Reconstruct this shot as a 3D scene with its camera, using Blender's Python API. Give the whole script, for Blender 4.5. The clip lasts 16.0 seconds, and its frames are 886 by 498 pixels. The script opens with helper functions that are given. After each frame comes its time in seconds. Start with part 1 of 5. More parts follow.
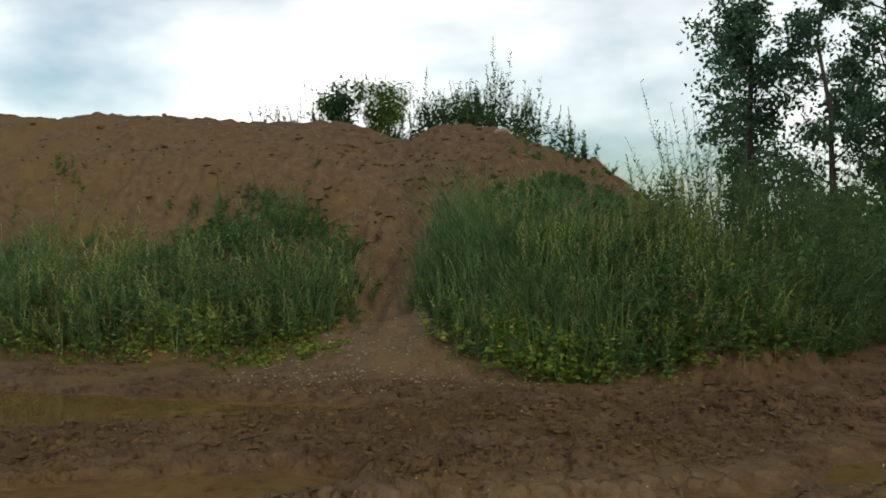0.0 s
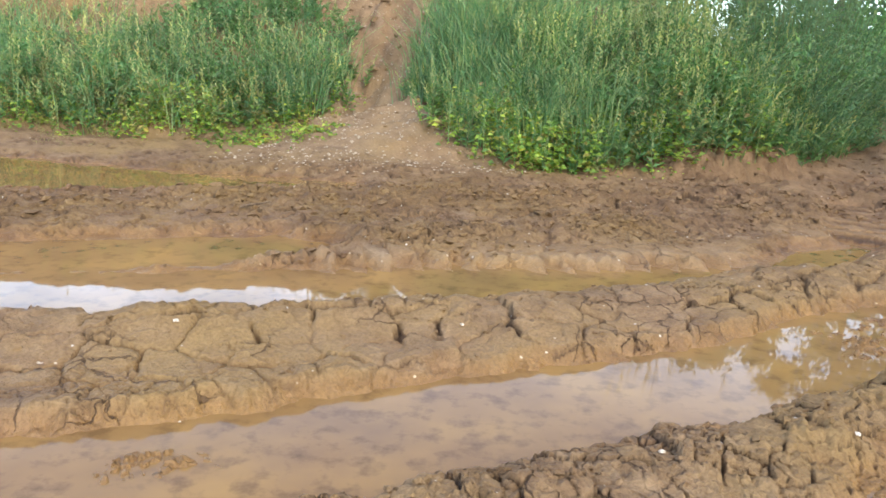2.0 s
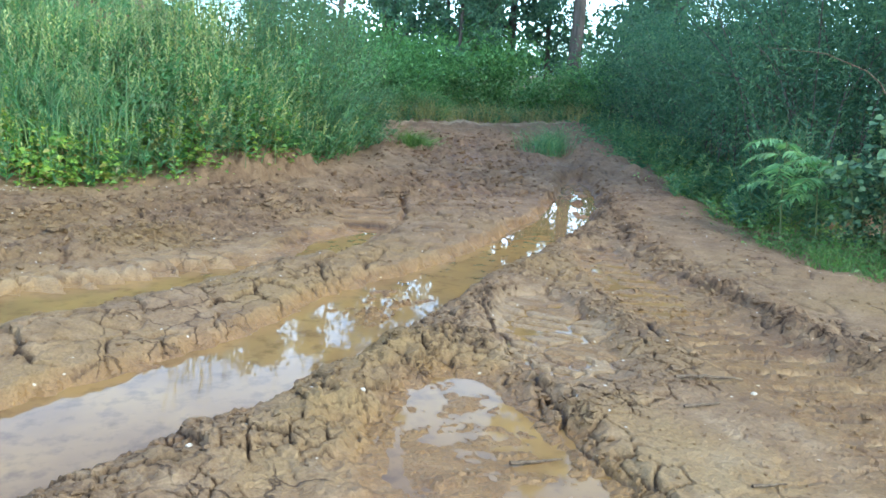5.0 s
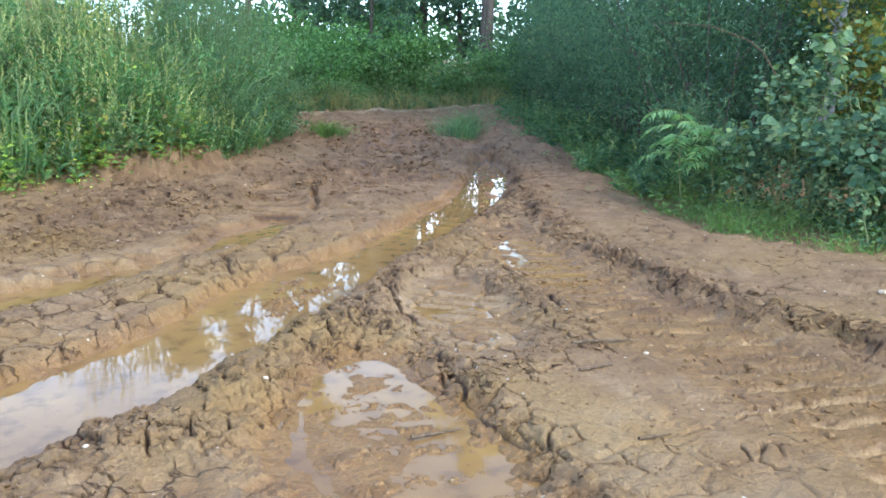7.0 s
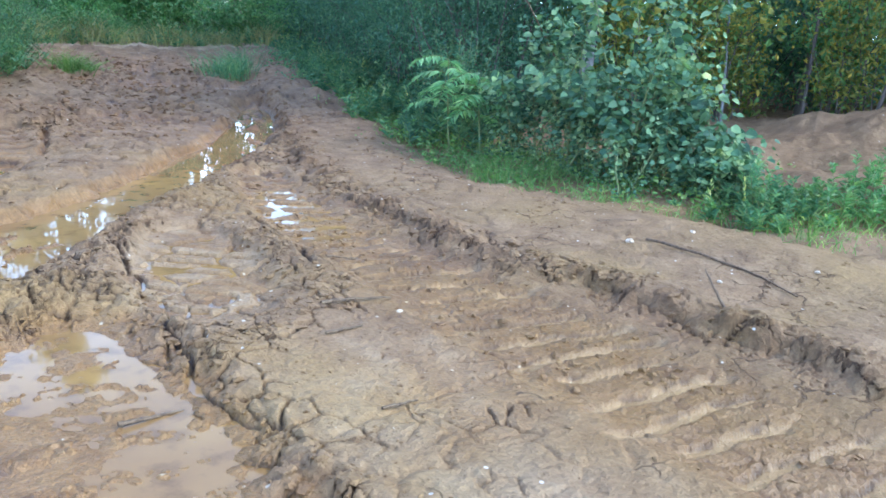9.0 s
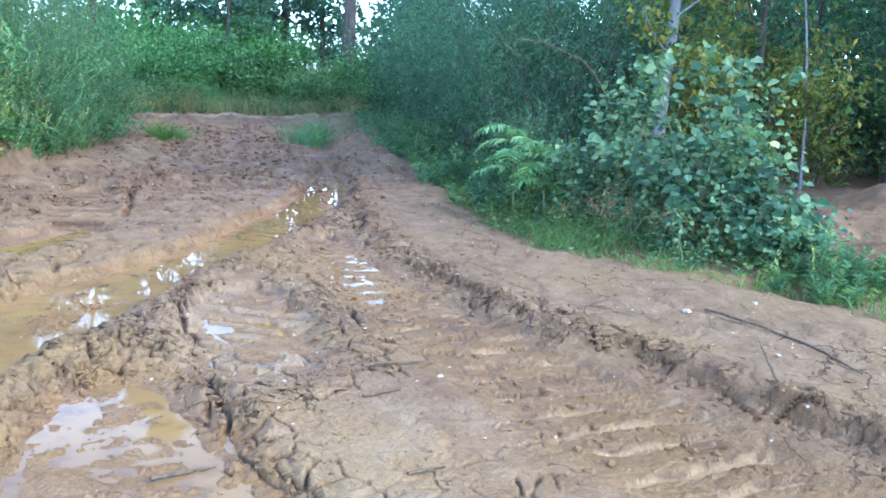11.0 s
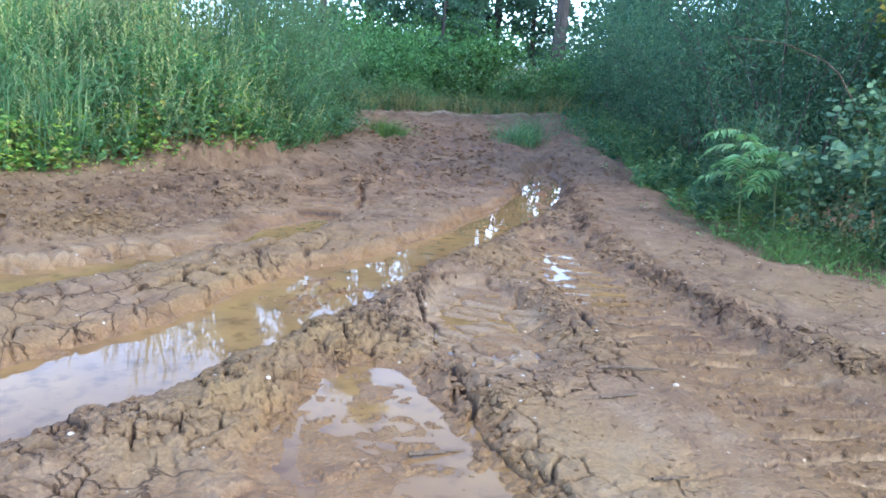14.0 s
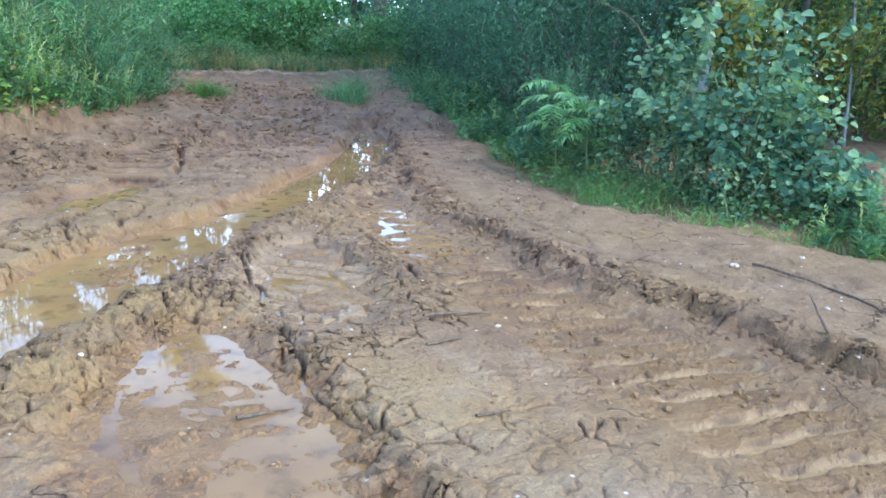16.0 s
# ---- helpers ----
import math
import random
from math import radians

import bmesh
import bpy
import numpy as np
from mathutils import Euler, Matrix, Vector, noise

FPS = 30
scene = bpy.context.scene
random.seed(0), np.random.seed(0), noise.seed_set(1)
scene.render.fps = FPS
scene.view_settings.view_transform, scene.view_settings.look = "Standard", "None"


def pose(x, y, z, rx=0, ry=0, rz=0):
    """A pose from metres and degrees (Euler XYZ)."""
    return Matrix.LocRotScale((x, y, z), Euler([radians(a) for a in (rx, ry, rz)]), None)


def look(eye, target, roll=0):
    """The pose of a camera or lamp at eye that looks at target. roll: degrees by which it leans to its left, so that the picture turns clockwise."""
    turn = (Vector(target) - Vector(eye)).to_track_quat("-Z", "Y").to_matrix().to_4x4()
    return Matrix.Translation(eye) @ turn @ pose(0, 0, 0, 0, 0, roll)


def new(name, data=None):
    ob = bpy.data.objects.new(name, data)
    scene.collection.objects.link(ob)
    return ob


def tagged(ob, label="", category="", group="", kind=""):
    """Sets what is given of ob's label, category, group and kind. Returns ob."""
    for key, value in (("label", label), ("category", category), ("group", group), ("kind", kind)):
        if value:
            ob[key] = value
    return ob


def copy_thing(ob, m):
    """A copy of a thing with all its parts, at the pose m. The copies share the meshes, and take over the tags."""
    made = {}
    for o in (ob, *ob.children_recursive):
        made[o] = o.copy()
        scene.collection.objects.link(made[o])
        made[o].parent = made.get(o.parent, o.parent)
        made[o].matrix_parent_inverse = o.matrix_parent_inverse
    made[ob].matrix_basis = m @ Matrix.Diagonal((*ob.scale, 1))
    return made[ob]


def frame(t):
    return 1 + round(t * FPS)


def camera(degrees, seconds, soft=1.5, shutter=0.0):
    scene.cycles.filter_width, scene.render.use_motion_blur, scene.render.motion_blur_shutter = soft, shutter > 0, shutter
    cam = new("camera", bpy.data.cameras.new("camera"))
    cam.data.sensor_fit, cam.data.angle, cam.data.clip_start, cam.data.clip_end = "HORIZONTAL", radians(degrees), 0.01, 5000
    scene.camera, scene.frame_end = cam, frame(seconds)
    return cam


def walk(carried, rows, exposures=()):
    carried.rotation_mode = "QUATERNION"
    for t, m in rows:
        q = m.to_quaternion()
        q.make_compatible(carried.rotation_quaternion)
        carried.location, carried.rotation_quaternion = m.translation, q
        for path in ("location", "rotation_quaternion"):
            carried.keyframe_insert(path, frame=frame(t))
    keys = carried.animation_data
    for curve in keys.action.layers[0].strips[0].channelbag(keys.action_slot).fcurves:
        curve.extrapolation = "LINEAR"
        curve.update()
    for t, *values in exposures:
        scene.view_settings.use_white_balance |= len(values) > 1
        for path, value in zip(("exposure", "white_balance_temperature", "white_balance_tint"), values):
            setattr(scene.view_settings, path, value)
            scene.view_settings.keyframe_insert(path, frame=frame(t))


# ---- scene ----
cam = camera(58.1, 16.0, 1.6)
PATH = [
    (0, (0.061, -0.033, 1.74), (-0.168, 1.954, 1.715), -0.3),
    (0.5, (-0.055, -0.111, 1.719), (-0.344, 1.866, 1.617), 0.8),
    (1, (-0.031, -0.163, 1.644), (-0.299, 1.804, 1.399), 1.5),
    (1.5, (-0.013, -0.216, 1.598), (-0.221, 1.73, 1.184), 3.6),
    (2, (0.072, -0.292, 1.59), (-0.116, 1.632, 1.078), 2.3),
    (2.5, (0.08, -0.322, 1.562), (-0.015, 1.598, 1.009), 3.7),
    (3, (0.079, -0.309, 1.567), (0.166, 1.632, 1.093), 4.7),
    (3.5, (0.092, -0.327, 1.578), (0.376, 1.601, 1.13), 6.1),
    (4, (0.154, -0.365, 1.584), (0.639, 1.519, 1.12), 5.2),
    (4.5, (0.209, -0.4, 1.576), (0.899, 1.424, 1.129), 4.2),
    (5, (0.233, -0.419, 1.566), (1.11, 1.324, 1.126), 3.0),
    (5.2, (0.241, -0.42, 1.576), (1.134, 1.31, 1.117), 2.1),
    (7.3, (0.4, -0.58, 1.55), (1.454, 1.05, 1.072), -0.2),
    (7.5, (0.451, -0.542, 1.525), (1.53, 1.065, 1.02), -0.4),
    (8, (0.621, -0.444, 1.485), (1.866, 1.006, 0.895), 4.1),
    (8.5, (0.724, -0.41, 1.479), (2.159, 0.862, 0.908), 4.7),
    (8.7, (0.725, -0.392, 1.483), (2.151, 0.886, 0.909), 4.4),
    (10.8, (0.877, -0.575, 1.521), (2.247, 0.819, 1.098), 3.5),
    (11, (0.858, -0.559, 1.514), (2.15, 0.908, 1.089), 3.5),
    (11.5, (0.794, -0.5, 1.517), (1.9, 1.123, 1.14), 1.8),
    (12, (0.663, -0.444, 1.542), (1.571, 1.297, 1.159), -0.2),
    (12.5, (0.517, -0.416, 1.54), (1.346, 1.358, 1.132), -0.5),
    (13, (0.441, -0.406, 1.531), (1.147, 1.406, 1.064), -1.0),
    (13.5, (0.59, -0.47, 1.544), (1.352, 1.319, 1.08), 4.0),
    (14, (0.605, -0.501, 1.534), (1.498, 1.228, 1.077), 3.6),
    (14.5, (0.608, -0.538, 1.518), (1.586, 1.13, 1.005), 3.8),
    (15, (0.631, -0.548, 1.521), (1.721, 1.05, 1.013), 4.3),
    (15.5, (0.645, -0.547, 1.51), (1.82, 0.972, 0.952), 2.9),
    (16, (0.657, -0.56, 1.523), (1.882, 0.928, 0.989), 3.1),
]
EXPOSURES = [(0.0, -2.2, 9800, 11), (0.5, -2.16, 9800, 12), (1.0, -1.25, 9600, 24), (1.5, -0.1, 8700, 23), (2.0, 0.08, 8110, 17), (2.5, 0.06, 7820, 16), (3.0, 0.0, 7430, 14), (3.5, 0.14, 7140, 12), (4.5, 0.16, 6260, 5), (5.0, 0.28, 6330, 3), (7.4, 0.3, 6860, 11), (8.0, 0.36, 6310, 9), (11.0, 0.66, 5560, 12), (11.5, 0.67, 5520, 15), (12.0, 0.27, 5760, 18), (12.5, 0.27, 5900, 20), (13.0, 0.22, 5900, 19), (14.0, 0.32, 5840, 16), (15.0, 0.36, 5820, 12), (16.0, 0.42, 5760, 9)]
walk(cam, [(t, look(eye, target, roll)) for t, eye, target, roll in PATH], EXPOSURES)

# ---- sky and light: bright broken cloud, a veiled sun ----
SUN_UP, SUN_ROUND = radians(46), radians(138)
world = bpy.data.worlds.new("sky")
scene.world = world
world.use_nodes = True
wn, wl = world.node_tree.nodes, world.node_tree.links
wn.clear()
w_out, w_bg = wn.new("ShaderNodeOutputWorld"), wn.new("ShaderNodeBackground")
w_sky = wn.new("ShaderNodeTexSky")
w_sky.sky_type, w_sky.sun_disc = "NISHITA", False
w_sky.sun_elevation, w_sky.sun_rotation, w_sky.dust_density = SUN_UP, SUN_ROUND, 2.0
w_co, w_map, w_noise = wn.new("ShaderNodeTexCoord"), wn.new("ShaderNodeMapping"), wn.new("ShaderNodeTexNoise")
w_map.inputs["Scale"].default_value = (1.0, 1.0, 2.2)
w_noise.inputs["Scale"].default_value, w_noise.inputs["Detail"].default_value = 2.1, 5.0
w_noise.inputs["Roughness"].default_value = 0.5
w_ramp, w_mix = wn.new("ShaderNodeValToRGB"), wn.new("ShaderNodeMix")
w_ramp.color_ramp.elements[0].position, w_ramp.color_ramp.elements[1].position = 0.37, 0.66
w_mix.data_type = "RGBA"
wl.new(w_co.outputs["Generated"], w_map.inputs["Vector"])
wl.new(w_map.outputs["Vector"], w_noise.inputs["Vector"])
wl.new(w_noise.outputs["Fac"], w_ramp.inputs["Fac"])
# the cloud is thin and bright towards the horizon, grey overhead
w_sep, w_low, w_cloud = wn.new("ShaderNodeSeparateXYZ"), wn.new("ShaderNodeMapRange"), wn.new("ShaderNodeMix")
w_cloud.data_type = "RGBA"
w_low.inputs["From Min"].default_value, w_low.inputs["From Max"].default_value = 0.31, 0.47
w_cloud.inputs["A"].default_value, w_cloud.inputs["B"].default_value = (41.0, 51.0, 67.0, 1), (4.8, 5.6, 11.2, 1)
wl.new(w_co.outputs["Generated"], w_sep.inputs["Vector"])
wl.new(w_sep.outputs["Z"], w_low.inputs["Value"])
wl.new(w_low.outputs["Result"], w_cloud.inputs["Factor"])
w_rim, w_glow = wn.new("ShaderNodeMapRange"), wn.new("ShaderNodeVectorMath")
w_glow.operation = "SCALE"
for w_key, w_value in (("From Min", 0.24), ("From Max", 0.34), ("To Min", 1.4), ("To Max", 1.0)):
    w_rim.inputs[w_key].default_value = w_value
wl.new(w_sep.outputs["Z"], w_rim.inputs["Value"])
wl.new(w_cloud.outputs["Result"], w_glow.inputs[0])
wl.new(w_rim.outputs["Result"], w_glow.inputs["Scale"])
w_gain = wn.new("ShaderNodeMix")
w_gain.data_type, w_gain.blend_type = "RGBA", "MULTIPLY"
w_gain.inputs["Factor"].default_value, w_gain.inputs["B"].default_value = 1.0, (4.8, 6.6, 7.8, 1)
wl.new(w_sky.outputs["Color"], w_gain.inputs["A"])
wl.new(w_ramp.outputs["Color"], w_mix.inputs["Factor"])
wl.new(w_gain.outputs["Result"], w_mix.inputs["A"])
wl.new(w_glow.outputs["Vector"], w_mix.inputs["B"])
wl.new(w_mix.outputs["Result"], w_bg.inputs["Color"])
wl.new(w_bg.outputs["Background"], w_out.inputs["Surface"])
w_bg.inputs["Strength"].default_value = 0.10
sun_data = bpy.data.lights.new("sun", "SUN")
sun_data.energy, sun_data.angle, sun_data.color = 2.0, radians(10), (1.0, 0.95, 0.87)
sun = new("sun", sun_data)
sun.matrix_world = look((0, 0, 30), Vector((0, 0, 30)) - Vector((math.sin(SUN_ROUND) * math.cos(SUN_UP), math.cos(SUN_ROUND) * math.cos(SUN_UP), math.sin(SUN_UP))))

# ---- mesh helpers ----
rng = np.random.default_rng(7)


def mesh_of(name, verts, faces, material, smooth=False):
    """A mesh from an array of places and an array of faces that all have the same number of corners."""
    verts, faces = np.asarray(verts, np.float32), np.asarray(faces, np.int32)
    n, k = faces.shape
    me = bpy.data.meshes.new(name)
    me.vertices.add(len(verts))
    me.vertices.foreach_set("co", verts.ravel())
    me.loops.add(n * k)
    me.loops.foreach_set("vertex_index", faces.ravel())
    me.polygons.add(n)
    me.polygons.foreach_set("loop_start", np.arange(0, n * k, k, dtype=np.int32))
    me.update(calc_edges=True)
    me.polygons.foreach_set("use_smooth", np.full(n, smooth))
    me.materials.append(material)
    return me


def part_of(name, me, parent=None, label=""):
    ob = new(name, me)
    if parent is not None:
        ob.parent = parent
    return tagged(ob, label)


def unit(v):
    return v / np.maximum(np.linalg.norm(v, axis=-1, keepdims=True), 1e-9)


class Pile:
    """Gathers quads of one part before they become one mesh."""

    def __init__(self):
        self.v, self.f, self.n = [], [], 0

    def add(self, verts, faces):
        self.v.append(verts), self.f.append(np.asarray(faces) + self.n)
        self.n += len(verts)

    def leaves(self, base, way, up, length, width, fold=0.25, widest=0.45):
        """One folded four-cornered leaf for each row."""
        way = unit(way)
        side = unit(np.cross(way, up))
        lift = np.cross(side, way)
        L, W = np.broadcast_to(length, len(base))[:, None], np.broadcast_to(width, len(base))[:, None]
        mid = base + way * L * widest
        tip = base + way * L - lift * L * fold * 0.5
        v = np.stack([base, mid - side * W / 2 + lift * W * fold, tip, mid + side * W / 2 + lift * W * fold], 1).reshape(-1, 3)
        self.add(v, np.arange(len(base) * 4).reshape(-1, 4))

    def blades(self, base, way, length, width, bend):
        """Tapering strips of two quads that bow over."""
        way = unit(way)
        side = unit(np.cross(way, rng.normal(size=way.shape)))
        out = unit(np.stack([way[:, 0], way[:, 1], 0 * way[:, 0]], 1) + 1e-6)
        L, W, B = (np.broadcast_to(q, len(base))[:, None] for q in (length, width, bend))
        a, b = base, base + way * L * 0.55
        c = base + way * L + out * L * B - np.array([0, 0, 1.0]) * L * B * 0.5
        v = np.stack([a - side * W / 2, a + side * W / 2, b - side * W * 0.4, b + side * W * 0.4, c - side * W * 0.05, c + side * W * 0.05], 1).reshape(-1, 3)
        i = np.arange(len(base))[:, None] * 6
        self.add(v, np.concatenate([i + [0, 1, 3, 2], i + [2, 3, 5, 4]]))

    def tube(self, points, radii, sides=6):
        p, r = np.asarray(points, float), np.asarray(radii, float)
        d = unit(np.gradient(p, axis=0))
        a = unit(np.cross(d, np.array([0.31, 0.17, 0.93]) + 0 * d))
        b = np.cross(d, a)
        ang = np.linspace(0, 2 * np.pi, sides, endpoint=False)
        ring = p[:, None] + r[:, None, None] * (np.cos(ang)[None, :, None] * a[:, None] + np.sin(ang)[None, :, None] * b[:, None])
        m = len(p)
        i, j = np.meshgrid(np.arange(m - 1), np.arange(sides), indexing="ij")
        q = np.stack([i * sides + j, i * sides + (j + 1) % sides, (i + 1) * sides + (j + 1) % sides, (i + 1) * sides + j], -1).reshape(-1, 4)
        self.add(ring.reshape(-1, 3), q)

    def stems(self, foot, top, radius):
        """Thin three-sided stalks, one for each row."""
        d = unit(top - foot)
        a = unit(np.cross(d, np.array([0.3, 0.9, 0.1]) + 0 * d))
        b = np.cross(d, a)
        R = np.broadcast_to(radius, len(foot))[:, None]
        vs = []
        for k in range(3):
            o = math.cos(k * 2.0944) * a + math.sin(k * 2.0944) * b
            vs += [foot + o * R, top + o * R * 0.35]
        v = np.stack(vs, 1).reshape(-1, 3)
        i = np.arange(len(foot))[:, None] * 6
        self.add(v, np.concatenate([i + [0, 2, 3, 1], i + [2, 4, 5, 3], i + [4, 0, 1, 5]]))

    def mesh(self, name, material, smooth=False):
        return mesh_of(name, np.concatenate(self.v), np.concatenate(self.f), material, smooth)


# ---- noise over arrays ----
def hash2(i, j, k=0):
    h = (i.astype(np.int64) * 374761393 + j.astype(np.int64) * 668265263 + k * 1274126177) & 0x7FFFFFFF
    h = ((h ^ (h >> 13)) * 1274126177) & 0x7FFFFFFF
    return ((h ^ (h >> 16)) & 0xFFFFFF) / float(0xFFFFFF)


def value_noise(x, y, k=0):
    i, j = np.floor(x), np.floor(y)
    u, v = x - i, y - j
    u, v = u * u * u * (u * (6 * u - 15) + 10), v * v * v * (v * (6 * v - 15) + 10)
    a, b, c, d = hash2(i, j, k), hash2(i + 1, j, k), hash2(i, j + 1, k), hash2(i + 1, j + 1, k)
    return (a + (b - a) * u) * (1 - v) + (c + (d - c) * u) * v - 0.5


def fbm(x, y, size, octaves=3, k=0, gain=0.5):
    z, amp = 0, 1.0
    for o in range(octaves):
        z = z + amp * value_noise(x / size + 17.3 * o + 0.37 * y / size, y / size - 9.1 * o - 0.37 * x / size, k + o)
        size, amp = size * 0.47, amp * gain
    return z


def cells(x, y, size, k=0, jitter=0.9):
    """Distances to the nearest and second cell point, in units of size, and the cell's own number."""
    x, y = x / size, y / size
    i, j = np.floor(x), np.floor(y)
    f1, f2, own = np.full(x.shape, 9.0), np.full(x.shape, 9.0), np.zeros(x.shape)
    for a in (-1, 0, 1):
        for b in (-1, 0, 1):
            px = i + a + 0.5 + jitter * (hash2(i + a, j + b, k) - 0.5)
            py = j + b + 0.5 + jitter * (hash2(i + a, j + b, k + 5) - 0.5)
            d = np.hypot(px - x, py - y)
            nearer = d < f1
            f2 = np.where(nearer, f1, np.minimum(f2, d))
            own = np.where(nearer, hash2(i + a, j + b, k + 9), own)
            f1 = np.where(nearer, d, f1)
    return f1, f2, own


def plates(x, y, size, k=0):
    """Broken crust: the gap to the next plate in metres, each plate's own step (-0.5 to 0.5), its lean, in metres, and its number."""
    u, v = x / size, y / size
    i, j = np.floor(u), np.floor(v)
    f1, f2 = np.full(x.shape, 9.0), np.full(x.shape, 9.0)
    own, lean = np.zeros(x.shape), np.zeros(x.shape)
    for a in (-1, 0, 1):
        for b in (-1, 0, 1):
            dx = u - (i + a + 0.5 + 0.95 * (hash2(i + a, j + b, k) - 0.5))
            dy = v - (j + b + 0.5 + 0.95 * (hash2(i + a, j + b, k + 5) - 0.5))
            d = np.hypot(dx, dy)
            near = d < f1
            f2 = np.where(near, f1, np.minimum(f2, d))
            h = hash2(i + a, j + b, k + 9)
            own = np.where(near, h, own)
            lean = np.where(near, dx * (hash2(i + a, j + b, k + 13) - 0.5) + dy * (hash2(i + a, j + b, k + 17) - 0.5), lean)
            f1 = np.where(near, d, f1)
    return (f2 - f1) * size, own - 0.5, lean * size, own


def smooth(a, b, v):
    t = np.clip((v - a) / (b - a), 0, 1)
    return t * t * (3 - 2 * t)


def along(x, y, line):
    """For a line of (x, y, value): distance to it, the value beside each place, the length along it and the side (left is positive)."""
    best = np.full(x.shape, 1e9)
    val, arc, side, run = np.zeros(x.shape), np.zeros(x.shape), np.zeros(x.shape), 0.0
    for (x0, y0, v0), (x1, y1, v1) in zip(line[:-1], line[1:]):
        dx, dy = x1 - x0, y1 - y0
        ll = math.hypot(dx, dy)
        t = np.clip(((x - x0) * dx + (y - y0) * dy) / ll ** 2, 0, 1)
        d = np.hypot(x - x0 - t * dx, y - y0 - t * dy)
        m = d < best
        best = np.where(m, d, best)
        val, arc = np.where(m, v0 + t * (v1 - v0), val), np.where(m, run + t * ll, arc)
        side = np.where(m, np.sign(dx * (y - y0) - dy * (x - x0)), side)
        run += ll
    return best, val, arc, side


def inside_by(x, y, corners):
    """Distance to an outline, positive inside it."""
    ring = [(*c, 0.0) for c in corners] + [(*corners[0], 0.0)]
    d, _, _, _ = along(x, y, ring)
    odd = np.zeros(x.shape, bool)
    for (x0, y0, _), (x1, y1, _) in zip(ring[:-1], ring[1:]):
        if y0 != y1:
            odd ^= ((y0 > y) != (y1 > y)) & (x < (x1 - x0) * (y - y0) / (y1 - y0) + x0)
    return np.where(odd, d, -d)


# ---- plan of the muddy track: wheel ruts as (x, y, half width) ----
RUT_MAIN = [(-4.5, 0.7, 0.5), (-1.7, 1.93, 0.48), (-0.5, 2.58, 0.42), (0.24, 3.06, 0.40), (0.8, 3.32, 0.40), (1.45, 3.72, 0.36), (2.15, 4.31, 0.41), (2.8, 4.78, 0.31), (3.38, 5.14, 0.28), (4.35, 5.92, 0.28), (5.3, 6.72, 0.29), (6.25, 7.85, 0.26), (6.95, 8.85, 0.20), (7.3, 9.4, 0.05)]
RUT_SECOND = [(-4.8, 3.2, 0.5), (-3.0, 3.95, 0.48), (-2.0, 4.2, 0.45), (-1.2, 4.46, 0.43), (-0.3, 4.80, 0.38), (0.5, 5.06, 0.28), (1.2, 5.38, 0.16), (1.7, 5.6, 0.05)]
RUT_POOL = [(-5.0, 4.2, 0.5), (-3.6, 4.65, 0.45), (-2.6, 5.02, 0.42), (-1.75, 5.42, 0.34), (-1.5, 5.5, 0.15)]
RUT_SMALL = [(2.1, 5.75, 0.12), (2.45, 6.12, 0.21), (2.95, 6.55, 0.06)]
RUT_FAR = [(-9.0, 7.5, 1.0), (-7.0, 7.5, 0.95), (-5.5, 7.36, 0.92), (-4.4, 7.36, 0.78), (-3.3, 7.5, 0.58), (-2.6, 7.66, 0.40), (-1.8, 7.78, 0.16)]
RUT_FILM = [(1.98, 2.82, 0.18), (1.83, 2.45, 0.33), (1.72, 2.1, 0.36), (1.68, 1.7, 0.33), (1.66, 1.3, 0.31), (1.6, 0.7, 0.3)]
RUT_LANE = [(10.4, 14.9, 0.12), (11.0, 15.2, 0.2), (11.6, 15.3, 0.1)]
PRINT_NEAR = [(4.6, 5.3, 0.24), (4.1, 4.1, 0.30), (3.92, 3.3, 0.36), (3.85, 2.6, 0.40), (3.75, 2.0, 0.42), (3.66, 1.4, 0.44), (3.6, 0.8, 0.46), (3.5, -0.2, 0.46)]
PRINT_MID = [(3.12, 3.9, 0.26), (2.95, 3.5, 0.38), (2.70, 2.95, 0.38)]
PRINT_FAR = [(3.03, 6.8, 0.30), (3.48, 8.2, 0.33)]
CREVICES = ([(2.42, 2.75, 0), (2.30, 2.48, 0), (2.22, 2.25, 0), (2.18, 2.0, 0), (2.2, 1.74, 0), (2.1, 1.3, 0)], [(2.75, 4.0, 0), (2.62, 3.56, 0), (2.48, 3.12, 0)], [(3.80, 4.25, 0), (3.63, 3.73, 0), (3.49, 3.2, 0), (3.36, 2.95, 0)])
SHELF = [(2.25, 2.75), (2.5, 2.95), (2.8, 2.75), (3.25, 3.1), (3.45, 3.7), (3.62, 3.6), (3.5, 2.9), (3.42, 2.4), (2.95, 2.25), (2.6, 2.25), (2.42, 2.0), (2.38, 1.3), (2.22, 1.3), (2.2, 2.2)]
RIDGE_INNER = [(-0.6, 1.7, 0.05), (0.3, 2.25, 0.07), (0.9, 2.55, 0.08), (1.5, 2.86, 0.10), (1.9, 3.22, 0.10), (2.4, 3.62, 0.09), (2.87, 4.15, 0.08), (3.3, 4.5, 0.08), (3.95, 4.95, 0.06), (5.0, 5.85, 0.06), (6.3, 7.3, 0.06)]
RIDGE_MID_A = [(2.5, 3.55, 0.03), (2.42, 3.1, 0.045), (2.27, 2.45, 0.065), (2.15, 1.95, 0.06), (2.08, 1.5, 0.06), (2.0, 0.8, 0.05)]
RIDGE_MID_B = [(3.42, 4.2, 0.02), (3.46, 3.65, 0.03), (3.34, 3.05, 0.03), (3.15, 2.55, 0.025), (2.75, 2.4, 0.02), (2.4, 2.35, 0.02)]
